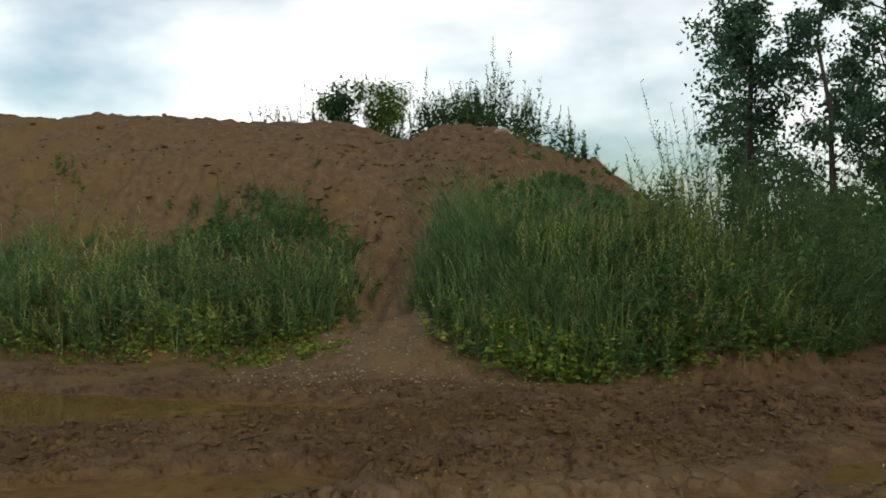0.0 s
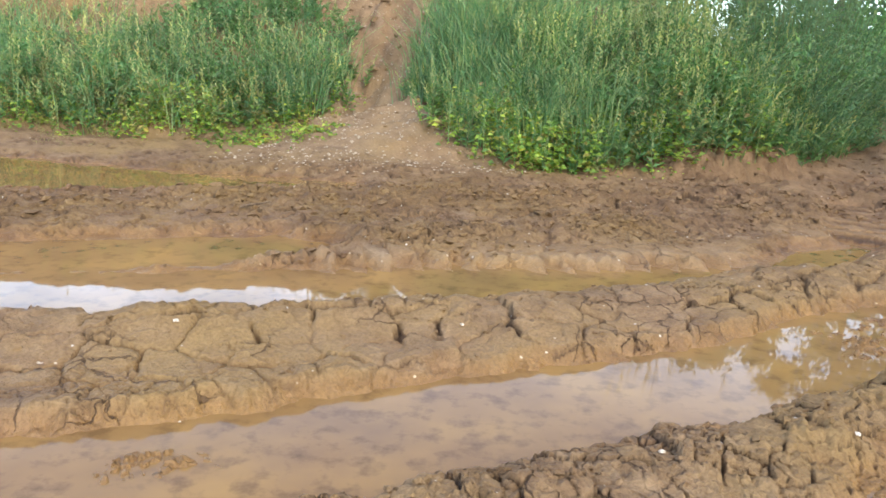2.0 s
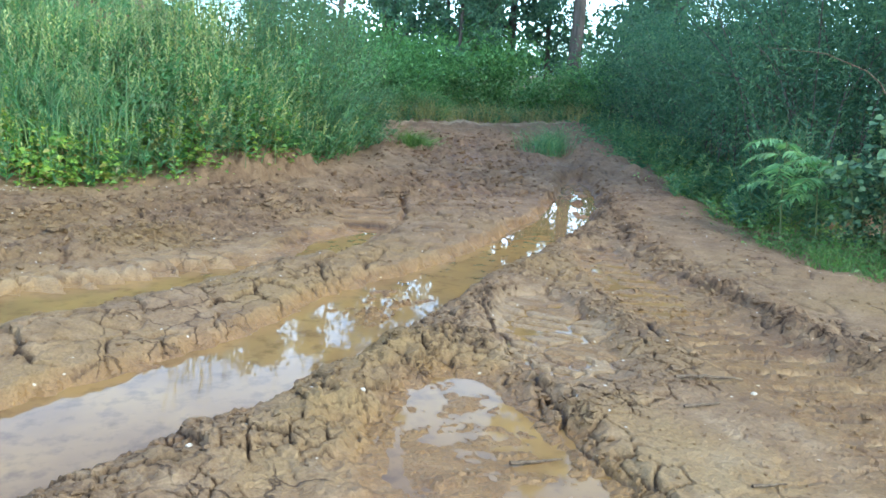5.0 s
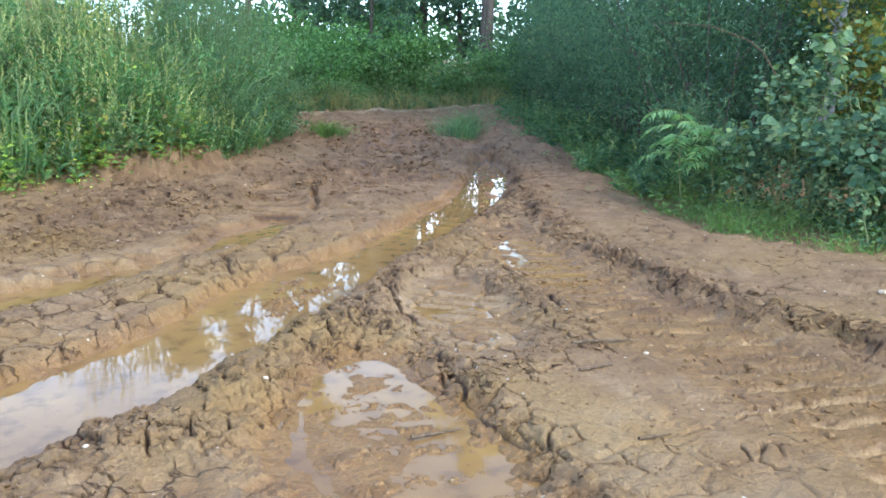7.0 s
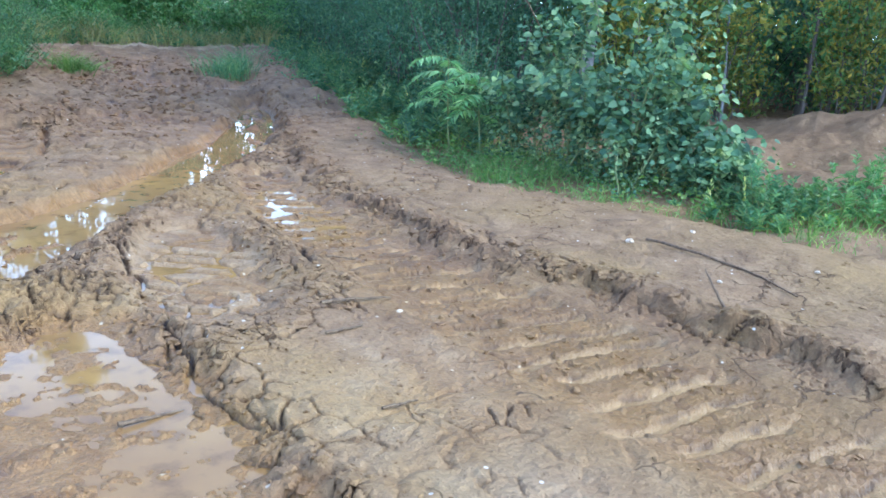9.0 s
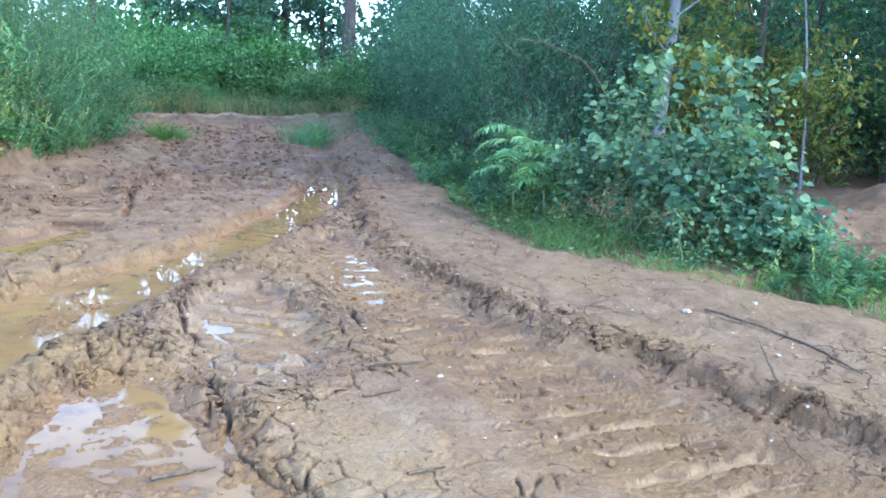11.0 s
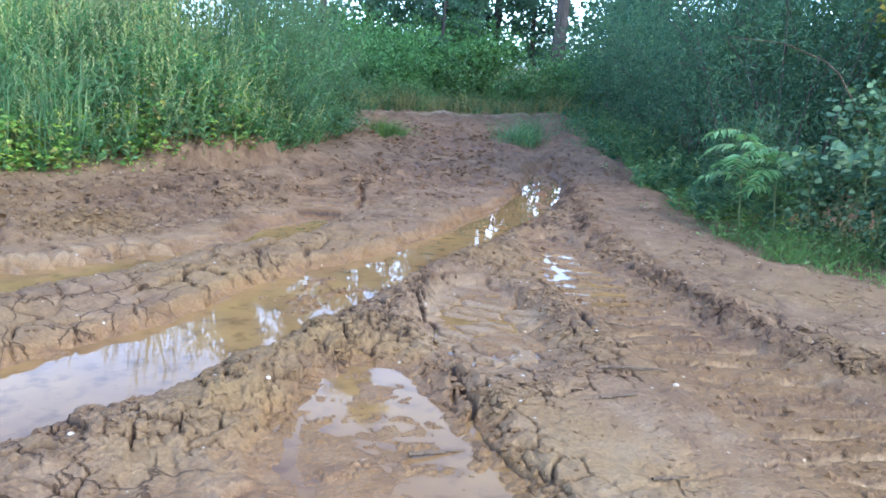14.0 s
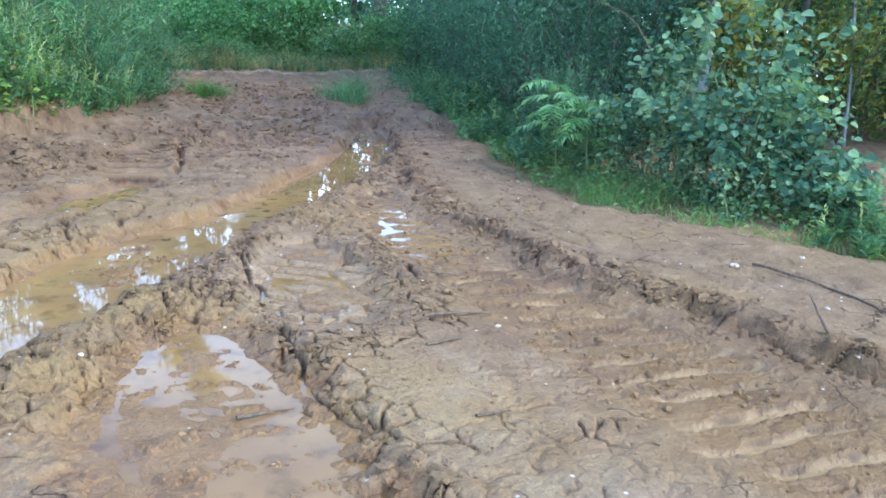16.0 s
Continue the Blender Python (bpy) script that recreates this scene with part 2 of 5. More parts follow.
RIDGE_RIM = [(7.6, 9.7, 0.04), (6.4, 7.4, 0.07), (5.6, 6.1, 0.08), (5.1, 5.2, 0.09), (4.66, 4.1, 0.09), (4.54, 3.4, 0.10), (4.40, 2.75, 0.10), (4.44, 2.3, 0.11), (4.54, 1.9, 0.14), (4.42, 1.3, 0.12), (4.42, 0.7, 0.13), (4.3, 0.2, 0.12), (4.0, -1.5, 0.1)]
RIDGE_BETWEEN = [(-4.8, 2.4, 0.09), (-2.5, 3.15, 0.10), (-1.1, 3.65, 0.11), (0.1, 4.05, 0.09), (0.9, 4.5, 0.07), (1.9, 5.1, 0.06), (2.8, 5.75, 0.05), (4.2, 6.75, 0.05)]
RIDGE_OUTER = [(-2.2, 5.1, 0.02), (-1.2, 5.45, 0.07), (-0.2, 5.9, 0.08), (0.7, 6.3, 0.08), (1.7, 6.85, 0.06), (2.6, 7.5, 0.05), (4.2, 8.6, 0.05)]
RIDGE_CLODS = [(-4.8, 6.1, 0.03), (-2.9, 6.75, 0.10), (-1.6, 7.0, 0.06), (0.5, 7.4, 0.05), (2.5, 8.2, 0.04)]
MOUND_FOOT = [(-60, 9.9), (-8, 9.9), (-4.2, 9.8), (-2.6, 9.3), (-1.6, 8.75), (-0.4, 8.75), (0.8, 8.75), (2.2, 8.75), (3.2, 9.4), (4.6, 11.6), (5.6, 13.5), (6.2, 17.0), (6.0, 24), (2, 34), (-60, 34)]
VERGE = [(40, 33), (15.2, 20.2), (14.6, 18.4), (8.75, 9.2), (7.1, 6.1), (6.2, 4.8), (6.0, 4.1), (5.95, 3.4), (6.3, 2.9), (6.4, 2.2), (6.3, 1.5), (6.0, -1.5), (6, -30), (40, -30)]


HEAP = [(8.0, 3.2), (7.9, 1.6), (7.6, -1.0), (7.4, -6), (16, -6), (16, 3.4), (11, 4.2), (9.4, 4.0)]


def heap_at(x, y):
    """A low flat-topped bank of dug earth: a long slope with a short steep lip at its top."""
    d = inside_by(x, y, HEAP)
    return 0.80 * smooth(-0.2, 2.6, d) ** 1.3 + 0.20 * smooth(2.45, 2.65, d)


def bank_at(x):
    return smooth(1.0, 1.9, x) * (1 - smooth(3.0, 3.8, x))


def broad(x, y):
    """The lie of the land without ruts: the track, the earth mound behind it, the verge with its bank."""
    d = inside_by(x, y, MOUND_FOOT) + 0.25 * fbm(x, y, 1.7, 3, 3) * smooth(-1, 1.5, y - 9)
    z = np.interp(d, [-1.8, -0.6, 0.0, 0.25, 1.5, 3.7, 4.8, 6.5, 8.0, 12.0], [0.0, 0.05, 0.13, 0.24, 0.62, 2.35, 3.1, 3.92, 4.33, 4.42])
    crest = smooth(2.5, 8.0, d)
    z = z + crest * (0.042 * np.clip(-x - 2, 0, 14) + 0.22 * fbm(x, y, 2.2, 3, 11))
    gully = np.exp(-((x + 2.3 + 0.09 * (y - 10)) / 0.75) ** 2)
    z = z - smooth(0.6, 4, d) * gully * 0.32
    bank = bank_at(x)
    z = z + bank * 0.15 * smooth(-0.05, 0.22, d) * (1 - smooth(0.8, 2.5, d))
    fan = np.exp(-((x + 1.7) / 1.5) ** 2) * smooth(7.7, 9.6, y) * (1 - smooth(10.0, 11.5, y))
    z = z + 0.16 * fan
    v = inside_by(x, y, VERGE)
    z = z + 0.10 * smooth(-2.2, 0.4, v) * smooth(4.0, 6.0, x) + 0.18 * smooth(0, 3, v)
    return z + 0.66 * heap_at(x + 0.7 * fbm(x, y, 1.1, 2, 23), y + 0.7 * fbm(x, y, 1.1, 2, 24)) + 0.05 * fbm(x, y, 3.1, 2, 21) * smooth(-3, 0, v)


def mud(x, y):
    """Heights of the ground in full, and how dark wet, freshly turned earth and the rim's shade make the mud, from 0 to
    1.
    """
    z = broad(x, y)
    foot, verge = inside_by(x, y, MOUND_FOOT), inside_by(x, y, VERGE)
    road = (1 - smooth(-0.5, 0.3, foot)) * (1 - smooth(-0.5, 0.2, verge)) * smooth(-6, -1, y)
    near = np.exp(-np.clip(np.hypot(x - 1.5, y - 3) - 15, 0, None) / 8)
    w1, w2 = fbm(x, y, 0.35, 3, 31), fbm(x, y, 0.35, 3, 32)
    wx, wy = x + 0.07 * w1, y + 0.07 * w2
    swell, mid = fbm(x, y, 0.9, 3, 41), fbm(x, y, 0.20, 4, 71, 0.6)
    z = z + road * (0.085 + 0.03 * swell)
    # banks thrown up beside the ruts
    rough, smear = 0.14 + 0 * x, 0 * x
    for line, wide, cloddy in ((RIDGE_INNER, 0.21, 1.0), (RIDGE_MID_A, 0.13, 0.8), (RIDGE_MID_B, 0.17, 0.6), (RIDGE_BETWEEN, 0.28, 0.42), (RIDGE_OUTER, 0.26, 1.7), (RIDGE_CLODS, 0.45, 1.6)):
        d, h, _, _ = along(wx, wy, line)
        g = np.exp(-(d / wide) ** 2)
        z, rough = z + (0.62 if line is RIDGE_INNER else 0.75 if line is RIDGE_MID_A else 1.0) * h * g, np.maximum(rough, cloddy * np.exp(-(d / (1.5 * wide)) ** 2))
    crumble = fbm(x, y, 0.16, 4, 33, 0.65)
    d, h, s, side = along(wx + 0.06 * crumble, wy + 0.06 * w2, RIDGE_RIM)
    fallen = smooth(-0.1, 0.22, value_noise(s / 0.45, s * 0 + 3.5, 34) + 0.5 * value_noise(s / 0.14, s * 0 + 7.5, 35))
    z = z + h * (0.68 - 0.36 * fallen) * np.exp(-(d / np.where(side > 0, 0.30, 0.045 + 0.07 * fallen)) ** 2) + road * 0.015 * np.where(side > 0, smooth(0, 0.6, d), 0)
    lane = smooth(8.5, 10.5, y + 0.25 * x)
    z = z + road * lane * (0.15 * fbm(x * 1.2, y * 0.6, 0.8, 4, 43, 0.6) - 0.05 * np.exp(-((x - 0.62 * y - 1.4) / 0.25) ** 2) - 0.05 * np.exp(-((x - 0.62 * y - 2.9) / 0.25) ** 2))
    rough = np.maximum(rough, 1.3 * lane * smooth(-0.25, 0.1, swell))
    rough = np.maximum(rough, 1.0 * np.exp(-(d / 0.2) ** 2))
    rough = np.maximum(rough, 0.9 * smooth(5.7, 6.4, y - 0.42 * x) * (1 - smooth(8.0, 9.2, y)))
    rough = np.maximum(rough, 0.50 * smooth(4.4, 5.6, y - 0.30 * x) * smooth(-0.25, 0.1, swell + w1))
    rough = np.maximum(rough, 0.17 * smooth(4.6, 5.0, x))
    # wet earth on the rim, plus its track face's shade put into the colour
    rim_wet_shade, printed = (1.0 + 1.2 * crumble) * np.exp(-(d / np.where(side > 0, 0.05, 0.13)) ** 2), 0 * x
    # tyre prints: sunk strips with slanting bars, each bar's shade a line in the colour
    lip_shade = 0 * x
    for line, sink, pitch, lean, bar in ((PRINT_NEAR, 0.08, 0.215, -0.22, 0.028), (PRINT_MID, 0.055, 0.165, -0.50, 0.011), (PRINT_FAR, 0.05, 0.25, 0.0, 0.07)):
        d, w, s, side = along(x + 0.25 * (wx - x), y + 0.25 * (wy - y), line)
        m = 1 - smooth(0.75, 1.15, d / w)
        wave = np.cos(2 * np.pi * (s + lean * side * d + 0.06 * w1) / pitch)
        printed = np.maximum(printed, m)
        groove = smooth(0.52, 0.78, wave) * smooth(-0.95, -0.55, mid + 0.9 * w2 + 0.5 * swell) * (1 - smooth(0.62, 0.98, d / w + 0.5 * w1))
        z = z * (1 - 0.8 * m) + m * 0.8 * (0.085 - 0.6 * sink) - bar * groove
        rough = (rough * (1 - 0.75 * m) + (0.05 if line is PRINT_FAR else 0.06 if line is PRINT_MID else 0.26) * m) * (1 - 0.9 * groove)
        smear = np.maximum(smear, (0.75 if line is PRINT_NEAR else 0.0) * groove)
        smear = np.maximum(smear, (0.42 if line is PRINT_MID else 0.0) * m * (1 - groove) * smooth(-0.4, 0.1, w2 + mid))
        lip = np.cos(2 * np.pi * (s + lean * side * d + 0.06 * w1 + pitch * (-0.17 if line is PRINT_FAR else 0.17)) / pitch)
        lip_shade = np.maximum(lip_shade, (1.6 if line is PRINT_FAR else 1.0) * smooth(0.50 if line is PRINT_FAR else 0.93, 0.90 if line is PRINT_FAR else 0.98, lip) * smooth(0.15, 0.5, m) * smooth(-0.60 if line is PRINT_FAR else -0.30, 0.0, w2 + 0.6 * mid) * (1 - smooth(0.7, 0.95, d / w + 0.4 * w1)))
    shelf = smooth(-0.10, 0.06, inside_by(wx, wy, SHELF))
    rough = rough * (1 - 0.55 * shelf)
    pan = np.exp(-((x - 2.75) / 0.50) ** 2 - ((y - 1.6) / 0.46) ** 2)
    z, rough, smear = z - 0.025 * pan, rough * (1 - 0.75 * pan), np.maximum(smear, 0.34 * np.maximum(pan, np.exp(-((x - 2.5) / 0.40) ** 2 - ((y - 0.75) / 0.40) ** 2)) * (0.8 + mid))
    d, h, _, _ = along(wx, wy, [(3.42, 6.8, 1.0), (4.0, 8.3, 1.0)])
    z = z - 0.08 * np.exp(-(d / 0.03) ** 2)
    # clods and crumbs
    f1, f2, own = cells(wx, wy, 0.10, 61)
    lump = smooth(0.03, 0.30, f2 - f1) * (0.15 + 0.95 * own)
    f1, f2, own = cells(wx, wy, 0.045, 63)
    crumb = smooth(0.05, 0.4, f2 - f1) * own
    patchy = smooth(-0.25, 0.2, swell + w1)
    ridged = 0.5 - np.abs(fbm(wx, wy, 0.13, 3, 65, 0.6))
    z = z + road * rough * near * (0.012 * lump * patchy - 0.008 + 0.014 * mid + 0.009 * crumb + 0.008 * ridged)
    # broken crust: leaning plates with open joints
    fx, fy = x + 0.05 * w1 + 0.010 * fbm(x, y, 0.05, 2, 201), y + 0.05 * w2 + 0.010 * fbm(x, y, 0.05, 2, 202)
    g1, s1, l1, _ = plates(fx, fy, 0.17, 211)
    g2, s2, l2, _ = plates(fx, fy, 0.075, 231)
    _, s3, _, _ = plates(fx, fy, 0.034, 251)
    damp_shade = road * np.clip(1.3 * rough * (0.45 + 1.1 * patchy * smooth(0.0, 0.5, lump + 0.6 * mid)) - 0.25, 0, 1) * (1 - smear)
    damp_shade = damp_shade * (1 - 0.65 * lane) * (0.40 + 0.60 * smooth(4.6, 6.2, y - 0.3 * x))
    damp_shade = np.maximum(damp_shade, road * np.maximum(rim_wet_shade, 0.80 * smooth(2.9, 3.6, x) * (1 - smooth(4.2, 4.7, x)) * (1 - smooth(2.2, 4.0, y)) * (1 - smear) * (0.8 + mid)))
    z = z + road * near * (0.005 * fbm(x, y, 0.06, 3, 72) + 0.006 * crumb * smooth(0.05, 0.3, w2))
    off = 1 - road
    raw = bank_at(x) * smooth(-0.35, 0.0, foot) * (1 - smooth(0.7, 1.2, foot))
    z = z + off * (0.07 * fbm(x, y, 0.6, 4, 75) + 0.04 * fbm(x, y, 0.16, 3, 105)) + raw * (0.10 * mid + 0.05 * (lump - 0.5) + 0.05 * ridged)
    heap = heap_at(x, y)
    z = z + heap * (0.26 * fbm(x, y, 0.8, 4, 76, 0.5) + 0.02 * (lump - 0.5))
    damp_shade = np.maximum(damp_shade, heap * (0.75 + 0.8 * mid))
    damp_shade = np.maximum(damp_shade, raw * (0.6 + 0.9 * mid))
    slope = smooth(0.4, 2.2, foot) * (1 - 0.7 * smooth(4.0, 5.5, foot))
    h1, _, own = cells(x + 0.1 * w1, 0.7 * y, 0.42, 77)
    z = z + slope * (0.24 * (np.clip(0.95 - 1.3 * h1, 0, 1) * own - 0.12) + 0.24 * fbm(x, y, 0.45, 4, 78, 0.6) + 0.16 * fbm(x * 1.6, y * 0.5, 0.7, 3, 79))
    # drying cracks
    c1, c2 = fbm(x, y, 0.20, 3, 81), fbm(x, y, 0.20, 3, 82)
    j1, j2 = fbm(x, y, 0.06, 2, 88), fbm(x, y, 0.06, 2, 89)
    cx, cy = x + 0.07 * c1 + 0.010 * j1, y + 0.07 * c2 + 0.010 * j2
    f1, f2, own = cells(cx, cy, 0.34, 83)
    d, _, _, _ = along(x, y, RIDGE_BETWEEN)
    ridge = np.exp(-(d / 0.72) ** 4)
    dry = road * near * (1 - smooth(5.6, 6.6, y - 0.3 * x))
    where = smooth(0.02, 0.18, fbm(x, y, 1.0, 2, 84)) * dry
    gap = (f2 - f1) * 0.34
    some = smooth(-0.22, 0.02, c1 + 0.8 * w2 + 0.10)
    crack = where * (1 - smooth(0.010, 0.026, gap)) * some
    split = where * 0.010 * (1 - smooth(0.0, 0.06, gap))
    f1, f2, own = cells(cx, cy, 0.15, 86)
    where = np.maximum(smooth(0.02, 0.2, fbm(x, y, 0.7, 2, 87)), 0.15 * ridge) * dry * smooth(-0.15, 0.1, w1)
    fine = where * (1 - smooth(0.003, 0.012, (f2 - f1) * 0.15)) * smooth(-0.1, 0.15, w2 + c1)
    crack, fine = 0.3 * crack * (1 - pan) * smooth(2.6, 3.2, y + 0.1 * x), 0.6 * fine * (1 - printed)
    # wide cracks that part the bank between the puddles into blocks
    kx, ky = x + 0.075 * c1 + 0.012 * j1, y + 0.075 * c2 + 0.012 * j2
    b1, t1, q1, p1 = plates(0.93 * kx + 0.36 * ky, 1.25 * (0.93 * ky - 0.36 * kx), 0.36, 271)
    b2, _, _, _ = plates(kx, ky, 0.17, 291)
    wide = dry * ridge * smooth(-0.30, -0.05, c1 + w2 + 0.2 * swell)
    crack = np.maximum(crack, wide * (1 - smooth(0.007, 0.016, b1 + 0.010 * c2)))
    crack = np.maximum(crack, 0.8 * wide * smooth(0.40, 0.60, p1) * (1 - smooth(0.004, 0.010, b2)) * smooth(-0.05, 0.12, w1 + c2))
    z = z + dry * ridge * (0.020 * t1 + 0.16 * q1 - 0.016 * (1 - smooth(0.0, 0.05, b1)))
    # wheel ruts cut through it all, down below the water
    wob = 0.075 * w2 + 0.06 * mid
    for line, bank, deep, level in ((RUT_MAIN, 0.90, 0.10, 0.0), (RUT_SECOND, 0.30, 0.06, 0.0), (RUT_POOL, 0.35, 0.06, 0.0), (RUT_SMALL, 0.25, 0.04, 0.0), (RUT_FAR, 0.16, 0.06, 0.05), (RUT_LANE, 0.10, 0.04, 0.07), (RUT_FILM, 0.10, 0.007, 0.02)):
        d, w, s, side = along(x, y, line)
        out = d - w + wob * np.clip(w / 0.3, 0.15, 1) * (1.3 if line is RUT_FILM else 1)
        if line is RUT_SECOND:
            # tyre bars have notched the far edge
            bite = smooth(3.4, 4.4, s)
            out = out + np.where(side > 0, (0.17 * ((s / 0.21 + 0.4 * w1) % 1.0) - 0.06) * bite, 0)
            band = np.where(side > 0, bite * (1 - smooth(0.30, 0.5, out)), 0)
            rough = rough * (1 - 0.85 * band)
            smear = np.maximum(smear, np.where(side > 0, 0.30 * bite * smooth(-0.05, 0.02, out) * (1 - smooth(0.12, 0.34, out)) * (0.8 + mid), 0))
        rough = np.maximum(rough, 0.32 * smooth(-0.05, 0.05, out) * (1 - smooth(0.3, 0.6, out))) if line is RUT_MAIN else rough
        cut = level + np.where(out > 0, bank * out + 0.9 * out ** 2, np.maximum(0.5 * out, -deep))
        z = np.where(out < 0.6, np.minimum(z, cut + (0.032 * mid + 0.02 * (lump - 0.4) * rough) * smooth(-0.02, 0.14, out)), z)
    dry_land = smooth(0.0, 0.035, z)
    # broken crust over it all: leaning plates parted by open cracks
    crust = road * near * dry_land * np.clip(rough, 0, 1.2)
    z = z + crust * (0.030 * s1 + 0.26 * l1 + 0.015 * s2 + 0.26 * l2 + 0.006 * s3)
    torn = road * near * smooth(0.15, 0.45, rough) * (1 - smear) * (1 - 0.85 * ridge * dry) * (1 - 0.6 * printed)
    gaps = smooth(-0.18, 0.04, fbm(x, y, 0.16, 2, 205) + 0.5 * w1)
    edge = smooth(0.12, 0.3, pan) * (1 - smooth(0.55, 0.8, pan))
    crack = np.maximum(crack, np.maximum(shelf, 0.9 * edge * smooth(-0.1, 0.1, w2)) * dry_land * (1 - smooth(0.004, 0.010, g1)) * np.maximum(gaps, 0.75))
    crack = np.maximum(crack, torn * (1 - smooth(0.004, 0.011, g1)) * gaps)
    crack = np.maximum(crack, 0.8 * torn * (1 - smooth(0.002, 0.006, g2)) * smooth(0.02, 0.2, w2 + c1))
    # shade lines under the print bars go in with the cracks
    crack = np.maximum(crack, 0.6 * lip_shade)
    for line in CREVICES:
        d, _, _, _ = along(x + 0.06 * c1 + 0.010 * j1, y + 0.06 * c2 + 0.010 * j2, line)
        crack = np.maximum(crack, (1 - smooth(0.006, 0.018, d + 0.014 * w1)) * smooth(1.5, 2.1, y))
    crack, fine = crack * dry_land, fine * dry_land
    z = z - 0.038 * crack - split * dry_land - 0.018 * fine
    d, w, s, side = along(x, y, RUT_FILM)
    m = (1 - smooth(0.6, 1.0, d / w))
    rows = smooth(0.2, 0.8, np.cos(2 * np.pi * (s - 0.15 * side * d + 0.10 * w1) / 0.22)) * smooth(-0.35, 0.05, swell + w2)
    z = z + m * (rows * (0.010 * smooth(0.15, 0.45, crumb) + 0.012 * fbm(x, y, 0.05, 3, 73)) - 0.0005 + 0.010 * smooth(0.0, 0.22, 1.70 - x + 0.1 * w2) + 0.008 * mid + 0.006 * w1 + 0.004 * fbm(x, y, 0.09, 3, 74))
    # crumbs of mud standing out of the main rut where the wheels turned
    d, w, s, _ = along(x, y, RUT_MAIN)
    m = (1 - smooth(0.3, 0.95, d / np.maximum(w, 0.05)))
    z = z + m * np.exp(-((x - 2.15) / 0.5) ** 4) * (0.094 + 0.03 * mid + 0.022 * smooth(0.2, 0.5, crumb))
    z = z + m * smooth(4.5, 5.6, x) * (0.045 + 0.11 * mid + 0.05 * w1)
    z = z + np.exp(-((x + 1.25) / 0.38) ** 4 - ((y - 2.25 - 0.35 * (x + 1.25)) / 0.18) ** 4) * (0.094 + 0.03 * mid + 0.022 * smooth(0.15, 0.45, crumb))
    # pale earth washed down off the mound, and sand at the end of the lane
    wash = np.exp(-((x + 1.7) / 1.3) ** 2) * smooth(8.0, 9.4, y) * (1 - smooth(10.5, 12.5, y)) + 0.5 * np.exp(-((x + 2.3 + 0.09 * (y - 10)) / 0.5) ** 2) * smooth(9.5, 11, y) * (1 - smooth(13, 17, y))
    sand = np.exp(-((y - 19.9) / 0.35) ** 2) * smooth(7, 9, x) * (1 - smooth(14, 15.5, x))
    smear = np.clip(np.maximum(smear, (0.2 * wash + 1.0 * sand) * (0.75 + mid)), 0, 1)
    return z, np.clip(damp_shade * (0.8 + 0.5 * swell), 0, 1), np.clip(crack + 0.7 * fine, 0, 1), smear, np.clip(dry * dry_land * smooth(-0.02, 0.16, fbm(x, y, 0.8, 3, 101) + 0.5 * w1) * (1 - 0.6 * smear) * (1 - 0.85 * printed), 0, 1)


def land(x, y):
    return broad(np.asarray(x, float), np.asarray(y, float))


# ---- materials ----
def material(name):
    m = bpy.data.materials.new(name)
    m.use_nodes = True
    n, l = m.node_tree.nodes, m.node_tree.links
    return m, n, l, n["Principled BSDF"]


def noise_node(n, l, vec, scale, detail=4.0, rough=0.55):
    t = n.new("ShaderNodeTexNoise")
    t.inputs["Scale"].default_value, t.inputs["Detail"].default_value, t.inputs["Roughness"].default_value = scale, detail, rough
    l.new(vec, t.inputs["Vector"])
    return t.outputs["Fac"]


def ramp_node(n, l, fac, *stops):
    r = n.new("ShaderNodeValToRGB")
    e = r.color_ramp.elements
    while len(e) < len(stops):
        e.new(0.5)
    for q, (at, col) in zip(e, stops):
        q.position, q.color = at, (*col, 1) if len(col) == 3 else col
    l.new(fac, r.inputs["Fac"])
    return r.outputs["Color"]


def mix_node(n, l, fac, a, b, blend="MIX"):
    m = n.new("ShaderNodeMix")
    m.data_type, m.blend_type = "RGBA", blend
    for s, v in (("Factor", fac), ("A", a), ("B", b)):
        if isinstance(v, (int, float)):
            m.inputs[s].default_value = v
        elif isinstance(v, tuple):
            m.inputs[s].default_value = (*v, 1)
        else:
            l.new(v, m.inputs[s])
    return m.outputs["Result"]


def span_node(n, l, v, a, b, c=0.0, d=1.0):
    m = n.new("ShaderNodeMapRange")
    for s, q in zip(("From Min", "From Max", "To Min", "To Max"), (a, b, c, d)):
        m.inputs[s].default_value = q
    l.new(v, m.inputs["Value"])
    return m.outputs["Result"]


def bump_node(n, l, height, strength, distance, normal=None):
    b = n.new("ShaderNodeBump")
    b.inputs["Strength"].default_value, b.inputs["Distance"].default_value = strength, distance
    l.new(height, b.inputs["Height"])
    if normal is not None:
        l.new(normal, b.inputs["Normal"])
    return b.outputs["Normal"]


